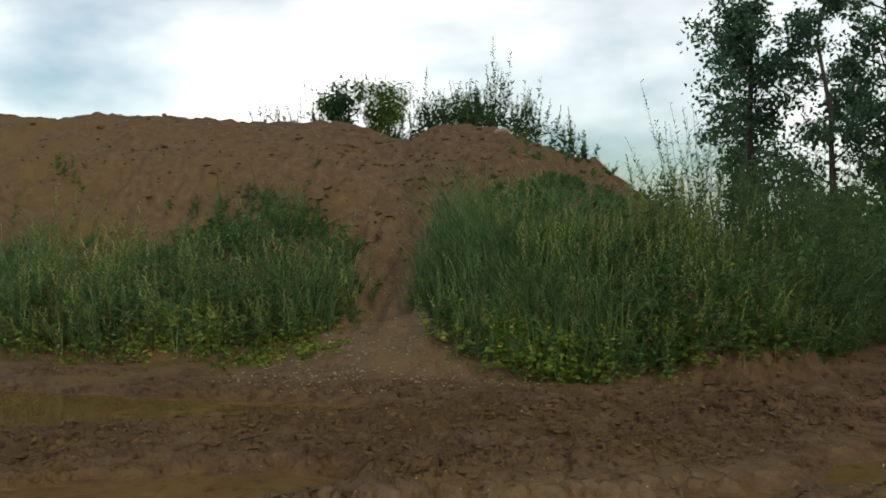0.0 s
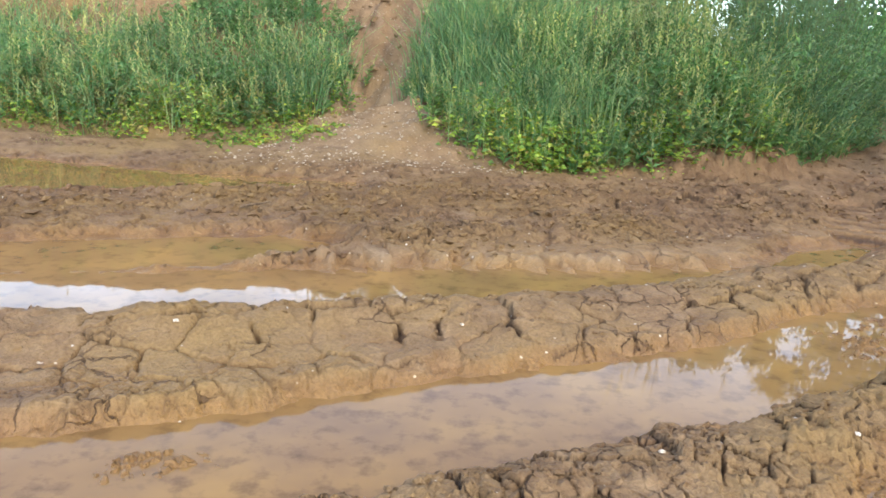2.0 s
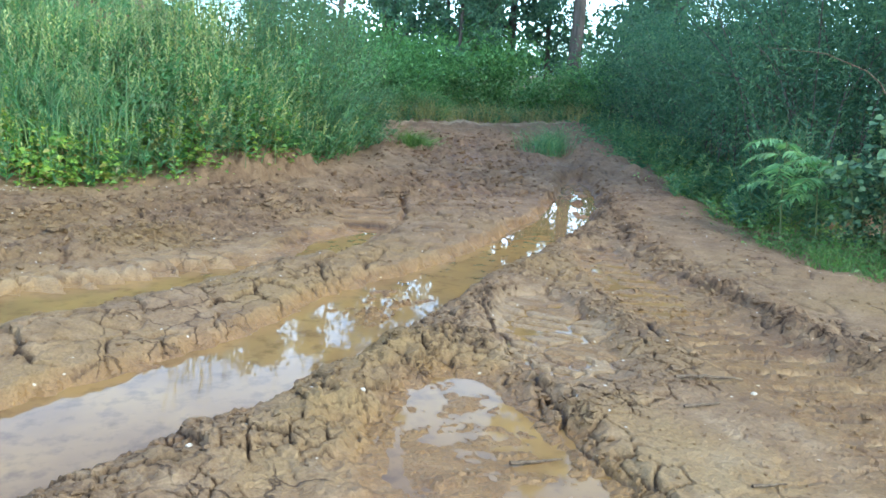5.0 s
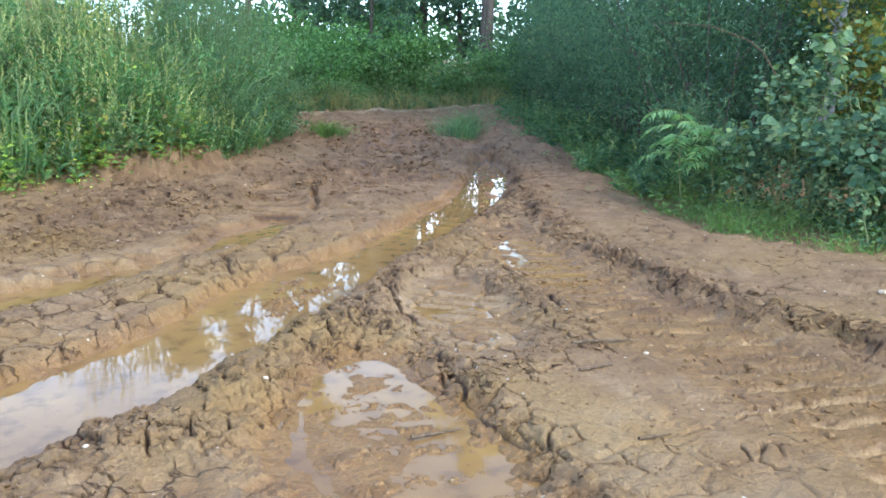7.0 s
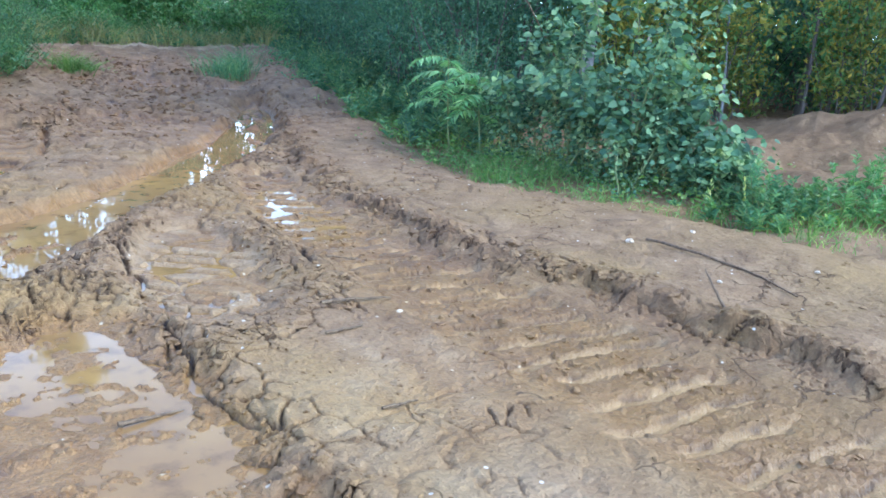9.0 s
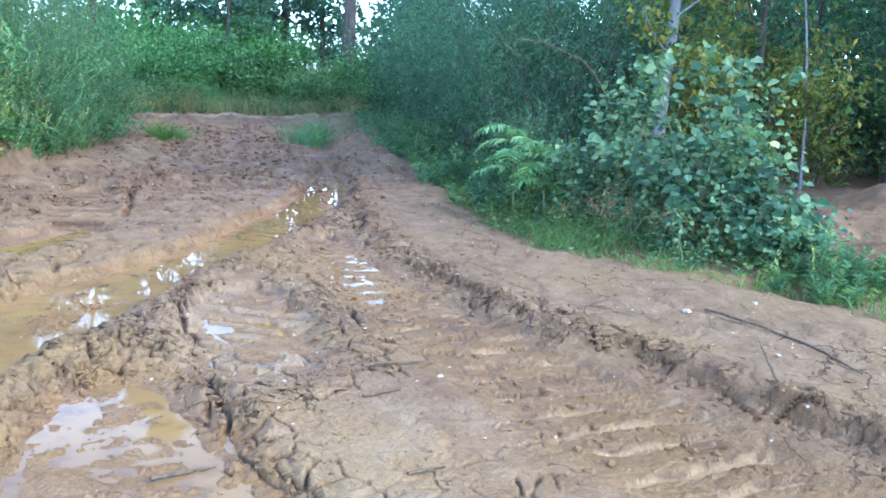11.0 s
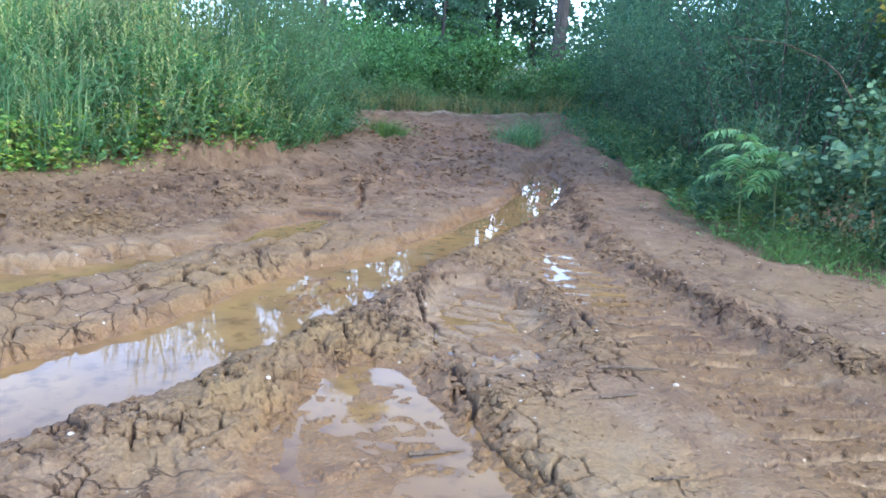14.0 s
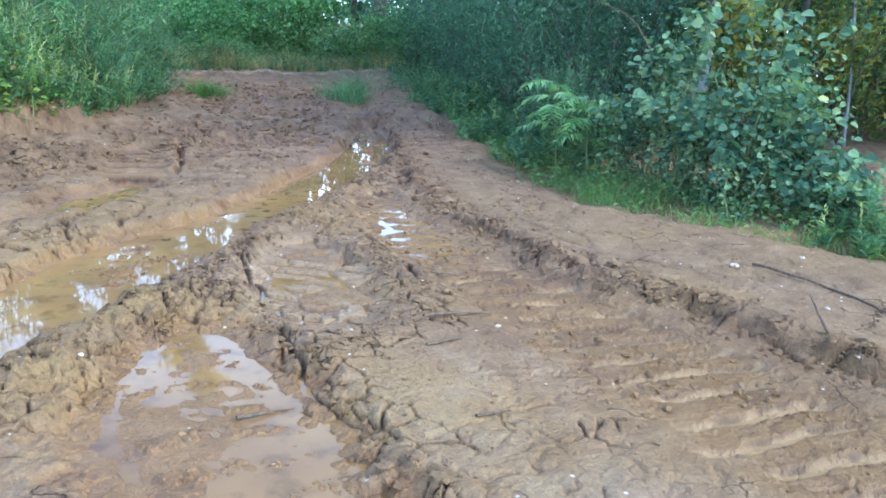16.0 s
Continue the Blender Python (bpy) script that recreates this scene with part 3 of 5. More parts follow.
def earth_material():
    m, n, l, p = material("wet_earth")
    geo, sep = n.new("ShaderNodeNewGeometry"), n.new("ShaderNodeSeparateXYZ")
    pos = geo.outputs["Position"]
    l.new(pos, sep.inputs["Vector"])
    big, mid, fine = noise_node(n, l, pos, 0.9), noise_node(n, l, pos, 6.0, 5), noise_node(n, l, pos, 55.0, 5, 0.65)
    clay = ramp_node(n, l, mid, (0.30, (0.160, 0.094, 0.047)), (0.52, (0.223, 0.135, 0.070)), (0.72, (0.281, 0.181, 0.099)))
    clay = mix_node(n, l, span_node(n, l, big, 0.42, 0.62), clay, (0.246, 0.152, 0.064))
    red = ramp_node(n, l, mid, (0.30, (0.155, 0.088, 0.045)), (0.55, (0.228, 0.136, 0.072)), (0.75, (0.300, 0.188, 0.105)))
    # the track grows redder towards the mound and away down the lane
    away = n.new("ShaderNodeMath")
    away.operation = "MULTIPLY_ADD"
    away.inputs[1].default_value = 0.95
    l.new(sep.outputs["X"], away.inputs[0]), l.new(sep.outputs["Y"], away.inputs[2])
    edge = n.new("ShaderNodeMath")
    edge.operation = "MULTIPLY_ADD"
    edge.inputs[1].default_value = 3.0
    l.new(big, edge.inputs[0]), l.new(away.outputs[0], edge.inputs[2])
    col = mix_node(n, l, span_node(n, l, edge.outputs[0], 7.6, 14.5), clay, red)
    col = mix_node(n, l, span_node(n, l, fine, 0.36, 0.60), mix_node(n, l, 1.0, col, (0.74, 0.72, 0.69), "MULTIPLY"), col)
    # darker for wet turned earth, and for painted shade on the rim's track side
    turned = n.new("ShaderNodeAttribute")
    turned.attribute_name = "damp_shade"
    col = mix_node(n, l, turned.outputs["Fac"], col, mix_node(n, l, 1.0, col, (0.65, 0.60, 0.56), "MULTIPLY"))
    crack_shade, film = n.new("ShaderNodeAttribute"), n.new("ShaderNodeAttribute")
    crack_shade.attribute_name, film.attribute_name = "crack", "smear"
    # shade down in the cracks is put into the base colour
    col = mix_node(n, l, crack_shade.outputs["Fac"], col, mix_node(n, l, 1.0, col, (0.26, 0.23, 0.21), "MULTIPLY"))
    col = mix_node(n, l, film.outputs["Fac"], col, (0.34, 0.25, 0.155))
    # hair cracks where the mud has dried, their inner shade put into the colour
    warp = n.new("ShaderNodeTexNoise")
    warp.inputs["Scale"].default_value, warp.inputs["Detail"].default_value = 7.0, 5.0
    l.new(pos, warp.inputs["Vector"])
    bent, edges = n.new("ShaderNodeVectorMath"), n.new("ShaderNodeTexVoronoi")
    bent.operation = "MULTIPLY_ADD"
    bent.inputs[1].default_value = (0.22, 0.22, 0.0)
    l.new(warp.outputs["Color"], bent.inputs[0]), l.new(pos, bent.inputs[2])
    edges.feature, edges.voronoi_dimensions = "DISTANCE_TO_EDGE", "2D"
    edges.inputs["Scale"].default_value = 3.8
    l.new(bent.outputs["Vector"], edges.inputs["Vector"])
    hair, dried = n.new("ShaderNodeMath"), n.new("ShaderNodeAttribute")
    hair.operation, dried.attribute_name = "MULTIPLY", "dried"
    l.new(span_node(n, l, edges.outputs["Distance"], 0.011, 0.026, 1, 0), hair.inputs[0]), l.new(dried.outputs["Fac"], hair.inputs[1])
    col = mix_node(n, l, hair.outputs[0], col, mix_node(n, l, 1.0, col, (0.48, 0.44, 0.41), "MULTIPLY"))
    # small pale grit
    v = n.new("ShaderNodeTexVoronoi")
    v.inputs["Scale"].default_value = 16.0
    l.new(pos, v.inputs["Vector"])
    grit = n.new("ShaderNodeMath")
    grit.operation = "MULTIPLY"
    sc = n.new("ShaderNodeSeparateColor")
    l.new(v.outputs["Color"], sc.inputs["Color"])
    l.new(span_node(n, l, v.outputs["Distance"], 0.10, 0.16, 1, 0), grit.inputs[0])
    l.new(span_node(n, l, sc.outputs[0], 0.90, 0.93), grit.inputs[1])
    col = mix_node(n, l, grit.outputs[0], col, (0.50, 0.44, 0.37))
    # soaked mud by the water line
    soak = n.new("ShaderNodeMath")
    soak.operation = "MULTIPLY_ADD"
    soak.inputs[1].default_value = 0.10
    l.new(mid, soak.inputs[0]), l.new(sep.outputs["Z"], soak.inputs[2])
    wet = span_node(n, l, soak.outputs[0], 0.075, 0.145, 1, 0)
    col = mix_node(n, l, wet, col, mix_node(n, l, 1.0, col, (1.00, 0.84, 0.58), "MULTIPLY"))
    l.new(col, p.inputs["Base Color"])
    l.new(span_node(n, l, wet, 0, 1, 0.25, 0.38), p.inputs["Specular IOR Level"])
    l.new(span_node(n, l, wet, 0, 1, 0.82, 0.42), p.inputs["Roughness"])
    l.new(bump_node(n, l, span_node(n, l, hair.outputs[0], 0, 1, 1, 0), 0.9, 0.015, bump_node(n, l, fine, 0.5, 0.010, bump_node(n, l, noise_node(n, l, pos, 24.0, 4, 0.65), 0.8, 0.03))), p.inputs["Normal"])
    return m


def water_material():
    m, n, l, p = material("muddy_water")
    pos = n.new("ShaderNodeNewGeometry").outputs["Position"]
    col = ramp_node(n, l, noise_node(n, l, pos, 1.7, 4), (0.32, (0.190, 0.104, 0.042)), (0.52, (0.240, 0.134, 0.050)), (0.74, (0.295, 0.168, 0.054)))
    # sunken leaves and clods show darkly through the shallow water
    murk = span_node(n, l, noise_node(n, l, pos, 8.0, 5, 0.6), 0.50, 0.68)
    col = mix_node(n, l, murk, col, mix_node(n, l, 1.0, col, (0.62, 0.60, 0.62), "MULTIPLY"))
    l.new(col, p.inputs["Base Color"])
    p.inputs["Roughness"].default_value, p.inputs["IOR"].default_value = 0.02, 1.333
    l.new(bump_node(n, l, noise_node(n, l, pos, 3.0, 2), 0.02, 0.02), p.inputs["Normal"])
    return m


def leaf_material(name, *colors, rough=0.5, thin=0.45):
    """Leaves that differ one from another, and let some light through."""
    m, n, l, p = material(name)
    geo = n.new("ShaderNodeNewGeometry")
    stops = [(i / max(1, len(colors) - 1), c) for i, c in enumerate(colors)]
    col = ramp_node(n, l, geo.outputs["Random Per Island"], *stops)
    patch = noise_node(n, l, geo.outputs["Position"], 1.3, 3)
    col = mix_node(n, l, span_node(n, l, patch, 0.35, 0.65), mix_node(n, l, 1.0, col, (0.60, 0.66, 0.72), "MULTIPLY"), col)
    streak = n.new("ShaderNodeMapping")
    streak.inputs["Scale"].default_value = (8.0, 8.0, 1.3)
    l.new(geo.outputs["Position"], streak.inputs["Vector"])
    stalk = noise_node(n, l, streak.outputs["Vector"], 1.0, 2)
    col = mix_node(n, l, span_node(n, l, stalk, 0.36, 0.58), mix_node(n, l, 1.0, col, (0.62, 0.66, 0.66), "MULTIPLY"), col)
    col = mix_node(n, l, span_node(n, l, stalk, 0.58, 0.74), col, mix_node(n, l, 1.0, col, (1.55, 1.30, 1.25), "MULTIPLY"))
    spot = noise_node(n, l, geo.outputs["Position"], 4.5, 3)
    col = mix_node(n, l, span_node(n, l, spot, 0.5, 0.75), col, mix_node(n, l, 1.0, col, (1.35, 1.15, 0.85), "MULTIPLY"))
    l.new(col, p.inputs["Base Color"])
    p.inputs["Roughness"].default_value = rough
    p.inputs["Specular IOR Level"].default_value = 0.3
    tr, mx, out = n.new("ShaderNodeBsdfTranslucent"), n.new("ShaderNodeMixShader"), n["Material Output"]
    l.new(mix_node(n, l, 1.0, col, (1.0, 1.0, 0.55), "MULTIPLY"), tr.inputs["Color"])
    mx.inputs[0].default_value = thin
    l.new(p.outputs[0], mx.inputs[1]), l.new(tr.outputs[0], mx.inputs[2]), l.new(mx.outputs[0], out.inputs["Surface"])
    return m


def bark_material(name, dark, light, scale=9.0):
    m, n, l, p = material(name)
    co, mp = n.new("ShaderNodeTexCoord"), n.new("ShaderNodeMapping")
    mp.inputs["Scale"].default_value = (1, 1, 0.18)
    l.new(co.outputs["Object"], mp.inputs["Vector"])
    f = noise_node(n, l, mp.outputs["Vector"], scale, 6, 0.65)
    l.new(ramp_node(n, l, f, (0.35, dark), (0.65, light)), p.inputs["Base Color"])
    p.inputs["Roughness"].default_value = 0.9
    l.new(bump_node(n, l, f, 0.7, 0.03), p.inputs["Normal"])
    return m


EARTH, WATER = earth_material(), water_material()
WEED = leaf_material("weed_leaf", (0.103, 0.269, 0.098), (0.155, 0.349, 0.141), (0.216, 0.403, 0.177), (0.297, 0.417, 0.213), thin=0.5)
FEATHER = leaf_material("feathery_leaf", (0.080, 0.215, 0.110), (0.122, 0.290, 0.150), (0.185, 0.355, 0.178), (0.280, 0.395, 0.185), thin=0.5)
STRAW = leaf_material("dry_grass", (0.264, 0.297, 0.100), (0.396, 0.374, 0.160), (0.462, 0.396, 0.200))
SPIKE = leaf_material("seed_spike", (0.340, 0.440, 0.150), (0.480, 0.560, 0.230), (0.600, 0.570, 0.290))
BRAMBLE = leaf_material("low_leaf", (0.10, 0.22, 0.05), (0.17, 0.33, 0.07), (0.29, 0.47, 0.08), (0.44, 0.56, 0.10), (0.40, 0.28, 0.11))
TALL_GRASS = leaf_material("tall_grass_blade", (0.120, 0.290, 0.125), (0.185, 0.390, 0.180), (0.270, 0.460, 0.215), (0.400, 0.480, 0.220), thin=0.5)
GRASS = leaf_material("grass_blade", (0.110, 0.250, 0.062), (0.190, 0.345, 0.090), (0.300, 0.380, 0.140))
POPLAR = leaf_material("poplar_leaf", (0.040, 0.105, 0.058), (0.080, 0.178, 0.092), (0.140, 0.260, 0.130), (0.210, 0.340, 0.155), (0.320, 0.420, 0.200), rough=0.6, thin=0.35)
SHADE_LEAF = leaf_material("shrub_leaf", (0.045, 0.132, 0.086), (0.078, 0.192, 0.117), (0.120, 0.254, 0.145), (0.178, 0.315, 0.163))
TREE_LEAF = leaf_material("tree_leaf", (0.080, 0.190, 0.140), (0.140, 0.290, 0.205), (0.215, 0.385, 0.260))
BRIGHT_LEAF = leaf_material("bright_shrub_leaf", (0.090, 0.245, 0.095), (0.150, 0.360, 0.135), (0.240, 0.470, 0.180))
FROND = leaf_material("feathered_leaf", (0.14, 0.33, 0.14), (0.20, 0.42, 0.18), (0.29, 0.50, 0.24))
YELLOW_LEAF = leaf_material("yellowing_leaf", (0.140, 0.230, 0.060), (0.290, 0.280, 0.055), (0.440, 0.350, 0.065), (0.120, 0.235, 0.070), (0.170, 0.310, 0.090))
BARK, PALE_BARK = bark_material("dark_bark", (0.04, 0.032, 0.025), (0.13, 0.105, 0.085)), bark_material("pale_bark", (0.10, 0.098, 0.09), (0.24, 0.235, 0.22))
STEM = bark_material("green_stem", (0.09, 0.12, 0.04), (0.18, 0.20, 0.08))
TWIG = bark_material("dry_twig", (0.060, 0.036, 0.020), (0.170, 0.110, 0.062), 30)


def stone_material():
    m, n, l, p = material("pale_stone")
    info = n.new("ShaderNodeObjectInfo")
    pos = n.new("ShaderNodeNewGeometry").outputs["Position"]
    a = ramp_node(n, l, info.outputs["Random"], (0.0, (0.40, 0.32, 0.23)), (0.6, (0.56, 0.48, 0.38)), (1.0, (0.74, 0.68, 0.58)))
    l.new(mix_node(n, l, span_node(n, l, noise_node(n, l, pos, 60, 4), 0.4, 0.65), a, mix_node(n, l, 1.0, a, (0.6, 0.52, 0.42), "MULTIPLY")), p.inputs["Base Color"])
    p.inputs["Roughness"].default_value = 0.8
    return m


STONE = stone_material()


# ---- the ground: one sheet, finest where the ruts lie ----
def graded(*stretches):
    """Places along one axis from stretches of (from, to, step at its start, step at its end)."""
    out = []
    for a, b, s0, s1 in stretches:
        n = max(2, round((b - a) / ((s1 - s0) / math.log(s1 / s0) if s1 != s0 else s0)))
        q = (s1 / s0) ** (1 / n)
        w = q ** np.arange(n)
        out.append(a + (b - a) * np.concatenate([[0], np.cumsum(w)[:-1]]) / w.sum())
    return np.concatenate(out + [[stretches[-1][1]]])


# rings round the standing place, closest together where the ruts are
rings = graded((0.05, 1.5, 0.05, 0.02), (1.5, 9.0, 0.0060, 0.028), (9.0, 22.0, 0.030, 0.20), (22.0, 900.0, 0.2, 90.0))
turns = np.radians(graded((-38, 87, 0.15, 0.15), (87, 96, 0.15, 2.4), (96, 313, 2.6, 2.6), (313, 322, 2.4, 0.15)))[:-1]
RR, TT = np.meshgrid(rings, turns, indexing="ij")
GX, GY = 0.35 + RR * np.sin(TT), -0.4 + RR * np.cos(TT)
GZ, damp_shade, crack, smear, dried = mud(GX, GY)
nx, ny = RR.shape
I, J = np.meshgrid(np.arange(nx - 1), np.arange(ny), indexing="ij")
K = (J + 1) % ny
quads = np.stack([I * ny + J, I * ny + K, (I + 1) * ny + K, (I + 1) * ny + J], -1).reshape(-1, 4)[:, ::-1]
ground = new("ground", mesh_of("ground", np.stack([GX, GY, GZ], -1).reshape(-1, 3), quads, EARTH, True))
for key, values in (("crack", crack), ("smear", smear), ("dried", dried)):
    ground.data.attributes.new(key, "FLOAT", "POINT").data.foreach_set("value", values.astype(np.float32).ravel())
wet_shade = ground.data.attributes.new("damp_shade", "FLOAT", "POINT")
wet_shade.data.foreach_set("value", damp_shade.astype(np.float32).ravel())
tagged(ground, "rutted brown mud track with tyre prints, drying cracks and an earth mound", "ground", kind="structure")


def puddle(name, line, level, label, extra=0.12):
    """A sheet of standing water in a rut; the mud around cuts off its edge."""
    pts = np.array(line, float)
    for end, beside in ((0, 1), (-1, -2)):
        pts[end, :2] += unit(pts[end, :2] - pts[beside, :2]) * (pts[end, 2] + 0.5 * extra)
    d = unit(np.gradient(pts[:, :2], axis=0))
    s = np.stack([-d[:, 1], d[:, 0]], 1) * (pts[:, 2:3] + extra)
    v = np.empty((2 * len(pts), 3))
    v[0::2, :2], v[1::2, :2], v[:, 2] = pts[:, :2] - s, pts[:, :2] + s, level
    f = [[2 * i, 2 * i + 2, 2 * i + 3, 2 * i + 1] for i in range(len(pts) - 1)]
    return tagged(new(name, mesh_of(name, v, f, WATER, True)), label, "puddle", kind="structure")


puddle("water_1", RUT_MAIN, 0.0, "long puddle of muddy water standing in a wheel rut")
puddle("water_2", RUT_SECOND, 0.0, "ochre muddy water in the second wheel rut")
puddle("water_3", RUT_POOL, -0.001, "shallow ochre pool beside the second rut")
puddle("water_4", RUT_SMALL, 0.0, "small ochre puddle at the end of a rut", 0.06)
puddle("water_5", RUT_FAR, 0.05, "broad ochre puddle near the foot of the mound", 0.25)
puddle("water_7", RUT_LANE, 0.07, "small shallow puddle far down the lane", 0.1)
puddle("water_8", [(3.1, 3.8, 0.18), (2.95, 3.45, 0.28), (2.72, 3.0, 0.30)], 0.0425, "films of water in the grooves of a tyre print", 0.0)
puddle("water_9", [(4.34, 4.7, 0.12), (4.2, 4.3, 0.24), (4.05, 3.9, 0.26), (3.9, 3.6, 0.2)], 0.0355, "films of water between the bars of a tyre print", 0.0)
puddle("water_6", RUT_FILM, 0.0155, "thin film of water over tyre bars in the mud", 0.22)


# ---- plants ----
def scatter(corners, count, seed):
    """Random places inside an outline."""
    g = np.random.default_rng(seed)
    c = np.array(corners)
    lo, hi = c.min(0), c.max(0)
    out = np.empty((0, 2))
    while len(out) < count:
        p = lo + g.random((count * 2, 2)) * (hi - lo)
        out = np.concatenate([out, p[inside_by(p[:, 0], p[:, 1], corners) > 0]])
    return out[:count]


def on_land(p, sink=0.02):
    return np.column_stack([p, land(p[:, 0], p[:, 1]) - sink])


def repeat_up(foot, top, count, lo=0.15, hi=1.0):
    """Places up each stalk, with the stalk's number."""
    t = lo + (hi - lo) * rng.random((len(foot), count)) ** 0.85
    p = foot[:, None] + (top - foot)[:, None] * t[..., None]
    return p.reshape(-1, 3), t.ravel(), np.repeat(np.arange(len(foot)), count)


def around(count, rise=0.4):
    a = rng.random(count) * 2 * np.pi
    return np.stack([np.cos(a), np.sin(a), rise + 0.3 * rng.normal(size=count)], 1)


def weeds(name, corners, count, tall, label, seed, leaf=WEED, slim=0.16, many=26, long=0.115, spikes=0.2, edge=0.8, stray=0.13, splay=0.35):
    """A stand of tall weeds: stalks, narrow leaves all the way up, some with a seed spike."""
    foot = scatter(corners, count, seed)
    foot = foot[fbm(foot[:, 0], foot[:, 1], 0.5, 2, seed + 50) + 0.22 * rng.normal(size=count) > -0.16]
    foot = on_land(foot + rng.normal(size=foot.shape) * stray)
    count = len(foot)
    rim = np.clip(inside_by(foot[:, 0], foot[:, 1], corners) / edge + 0.3 * rng.random(count), 0.4, 1)
    h = tall * rim * (0.65 + 0.5 * rng.random(count)) * (1 + 0.95 * fbm(foot[:, 0], foot[:, 1], 0.75, 3, seed))
    tilt = np.column_stack([rng.normal(size=(count, 2)) * 0.17, np.ones(count)])
    fx, fy = foot[:, 0], foot[:, 1]
    inward = np.column_stack([inside_by(fx + 0.1, fy, corners) - inside_by(fx - 0.1, fy, corners), inside_by(fx, fy + 0.1, corners) - inside_by(fx, fy - 0.1, corners)]) / 0.2
    tilt[:, :2] -= inward * (splay * rng.random(count) * np.clip(1.2 - inside_by(fx, fy, corners) / edge, 0, 1.2))[:, None]
    top = foot + unit(tilt) * h[:, None]
    root = new(name)
    root.location = Vector(foot.mean(0).tolist())
    tagged(root, label, "weeds", kind="stuff")
    bring = -foot.mean(0)
    st, lf, sp = Pile(), Pile(), Pile()
    st.stems(foot + bring, top + bring, 0.006)
    p, t, who = repeat_up(foot, top, many)
    way = around(len(p), 0.75)
    size = long * (1.15 - 0.65 * t) * (0.6 + 0.8 * rng.random(len(p)))
    lf.leaves(p + bring, way, np.array([0, 0, 1.0]) + 0.3 * rng.normal(size=p.shape), size, size * slim * 2.2)
    pick = rng.random(count) < spikes
    if pick.any():
        a = top[pick]
        d = unit(top - foot)[pick]
        k = 18
        q = (a[:, None] + d[:, None] * (np.linspace(-0.30, 0.14, k)[None, :, None])).reshape(-1, 3)
        sp.leaves(q + bring, np.repeat(d, k, 0) + 0.6 * rng.normal(size=q.shape) * [1, 1, 0.3], rng.normal(size=q.shape), 0.055, 0.020)
        part_of("seed_spike", sp.mesh("seed_spike", SPIKE), root, "pale yellow-green seed spikes")
    part_of("stalk", st.mesh("stalk", STEM), root)
    part_of("foliage", lf.mesh("foliage", leaf), root)
    return root


def undergrowth(name, corners, count, label, seed, leaf=BRAMBLE, size=0.06, high=0.35, stray=0.12, patch=0.0):
    """Low leafy creepers on the edge of a stand, in uneven clumps."""
    foot = on_land(scatter(corners, count, seed), 0)
    keep = fbm(foot[:, 0], foot[:, 1], 0.5, 2, seed) + 0.2 * rng.normal(size=count) > patch
    foot = foot[keep]
    foot[:, :2] += rng.normal(size=(len(foot), 2)) * stray
    foot = on_land(foot[:, :2], 0)
    k = 9
    tall = high * (0.3 + 0.9 * rng.random(len(foot))) * (1 + fbm(foot[:, 0], foot[:, 1], 0.8, 2, seed + 3))
    t = rng.random((len(foot), k)) ** 1.2
    p = np.repeat(foot, k, 0) + np.column_stack([rng.normal(size=(len(foot) * k, 2)) * 0.07, (t * tall[:, None]).ravel()])
    bring = -foot.mean(0)
    pile = Pile()
    s = size * (0.4 + 0.9 * rng.random(len(p)))
    pile.leaves(p + bring, around(len(p), 0.15), np.array([0, -0.3, 1.0]) + 0.4 * rng.normal(size=p.shape), s, s * 0.7, widest=0.5)
    ob = new(name, pile.mesh(name, leaf))
    ob.location = Vector((-bring).tolist())
    return tagged(ob, label, "undergrowth", kind="stuff")


def grass(name, corners, count, label, seed, tall=0.14, mat=GRASS, wide=0.006, lean=0.4, bend=0.3, sink=0.01):
    foot = scatter(corners, count, seed)
    foot = foot[fbm(foot[:, 0], foot[:, 1], 0.55, 2, seed) + 0.15 * rng.normal(size=count) > -0.1]
    foot = on_land(foot + rng.normal(size=foot.shape) * 0.12, sink)
    count = len(foot)
    bring = -foot.mean(0)
    pile = Pile()
    high = tall * (0.4 + rng.random(count)) * (1 + 0.9 * fbm(foot[:, 0], foot[:, 1], 0.8, 2, seed + 9))
    pile.blades(foot + bring, np.column_stack([rng.normal(size=(count, 2)) * lean, np.ones(count)]), high, wide, bend)
    ob = new(name, pile.mesh(name, mat))
    ob.location = Vector((-bring).tolist())
    return tagged(ob, label, "grass", kind="stuff")


def limb_path(a, b, sag, k=6):
    t = np.linspace(0, 1, k)[:, None]
    return a + (b - a) * t + np.array([0, 0, sag]) * (4 * t * (1 - t))


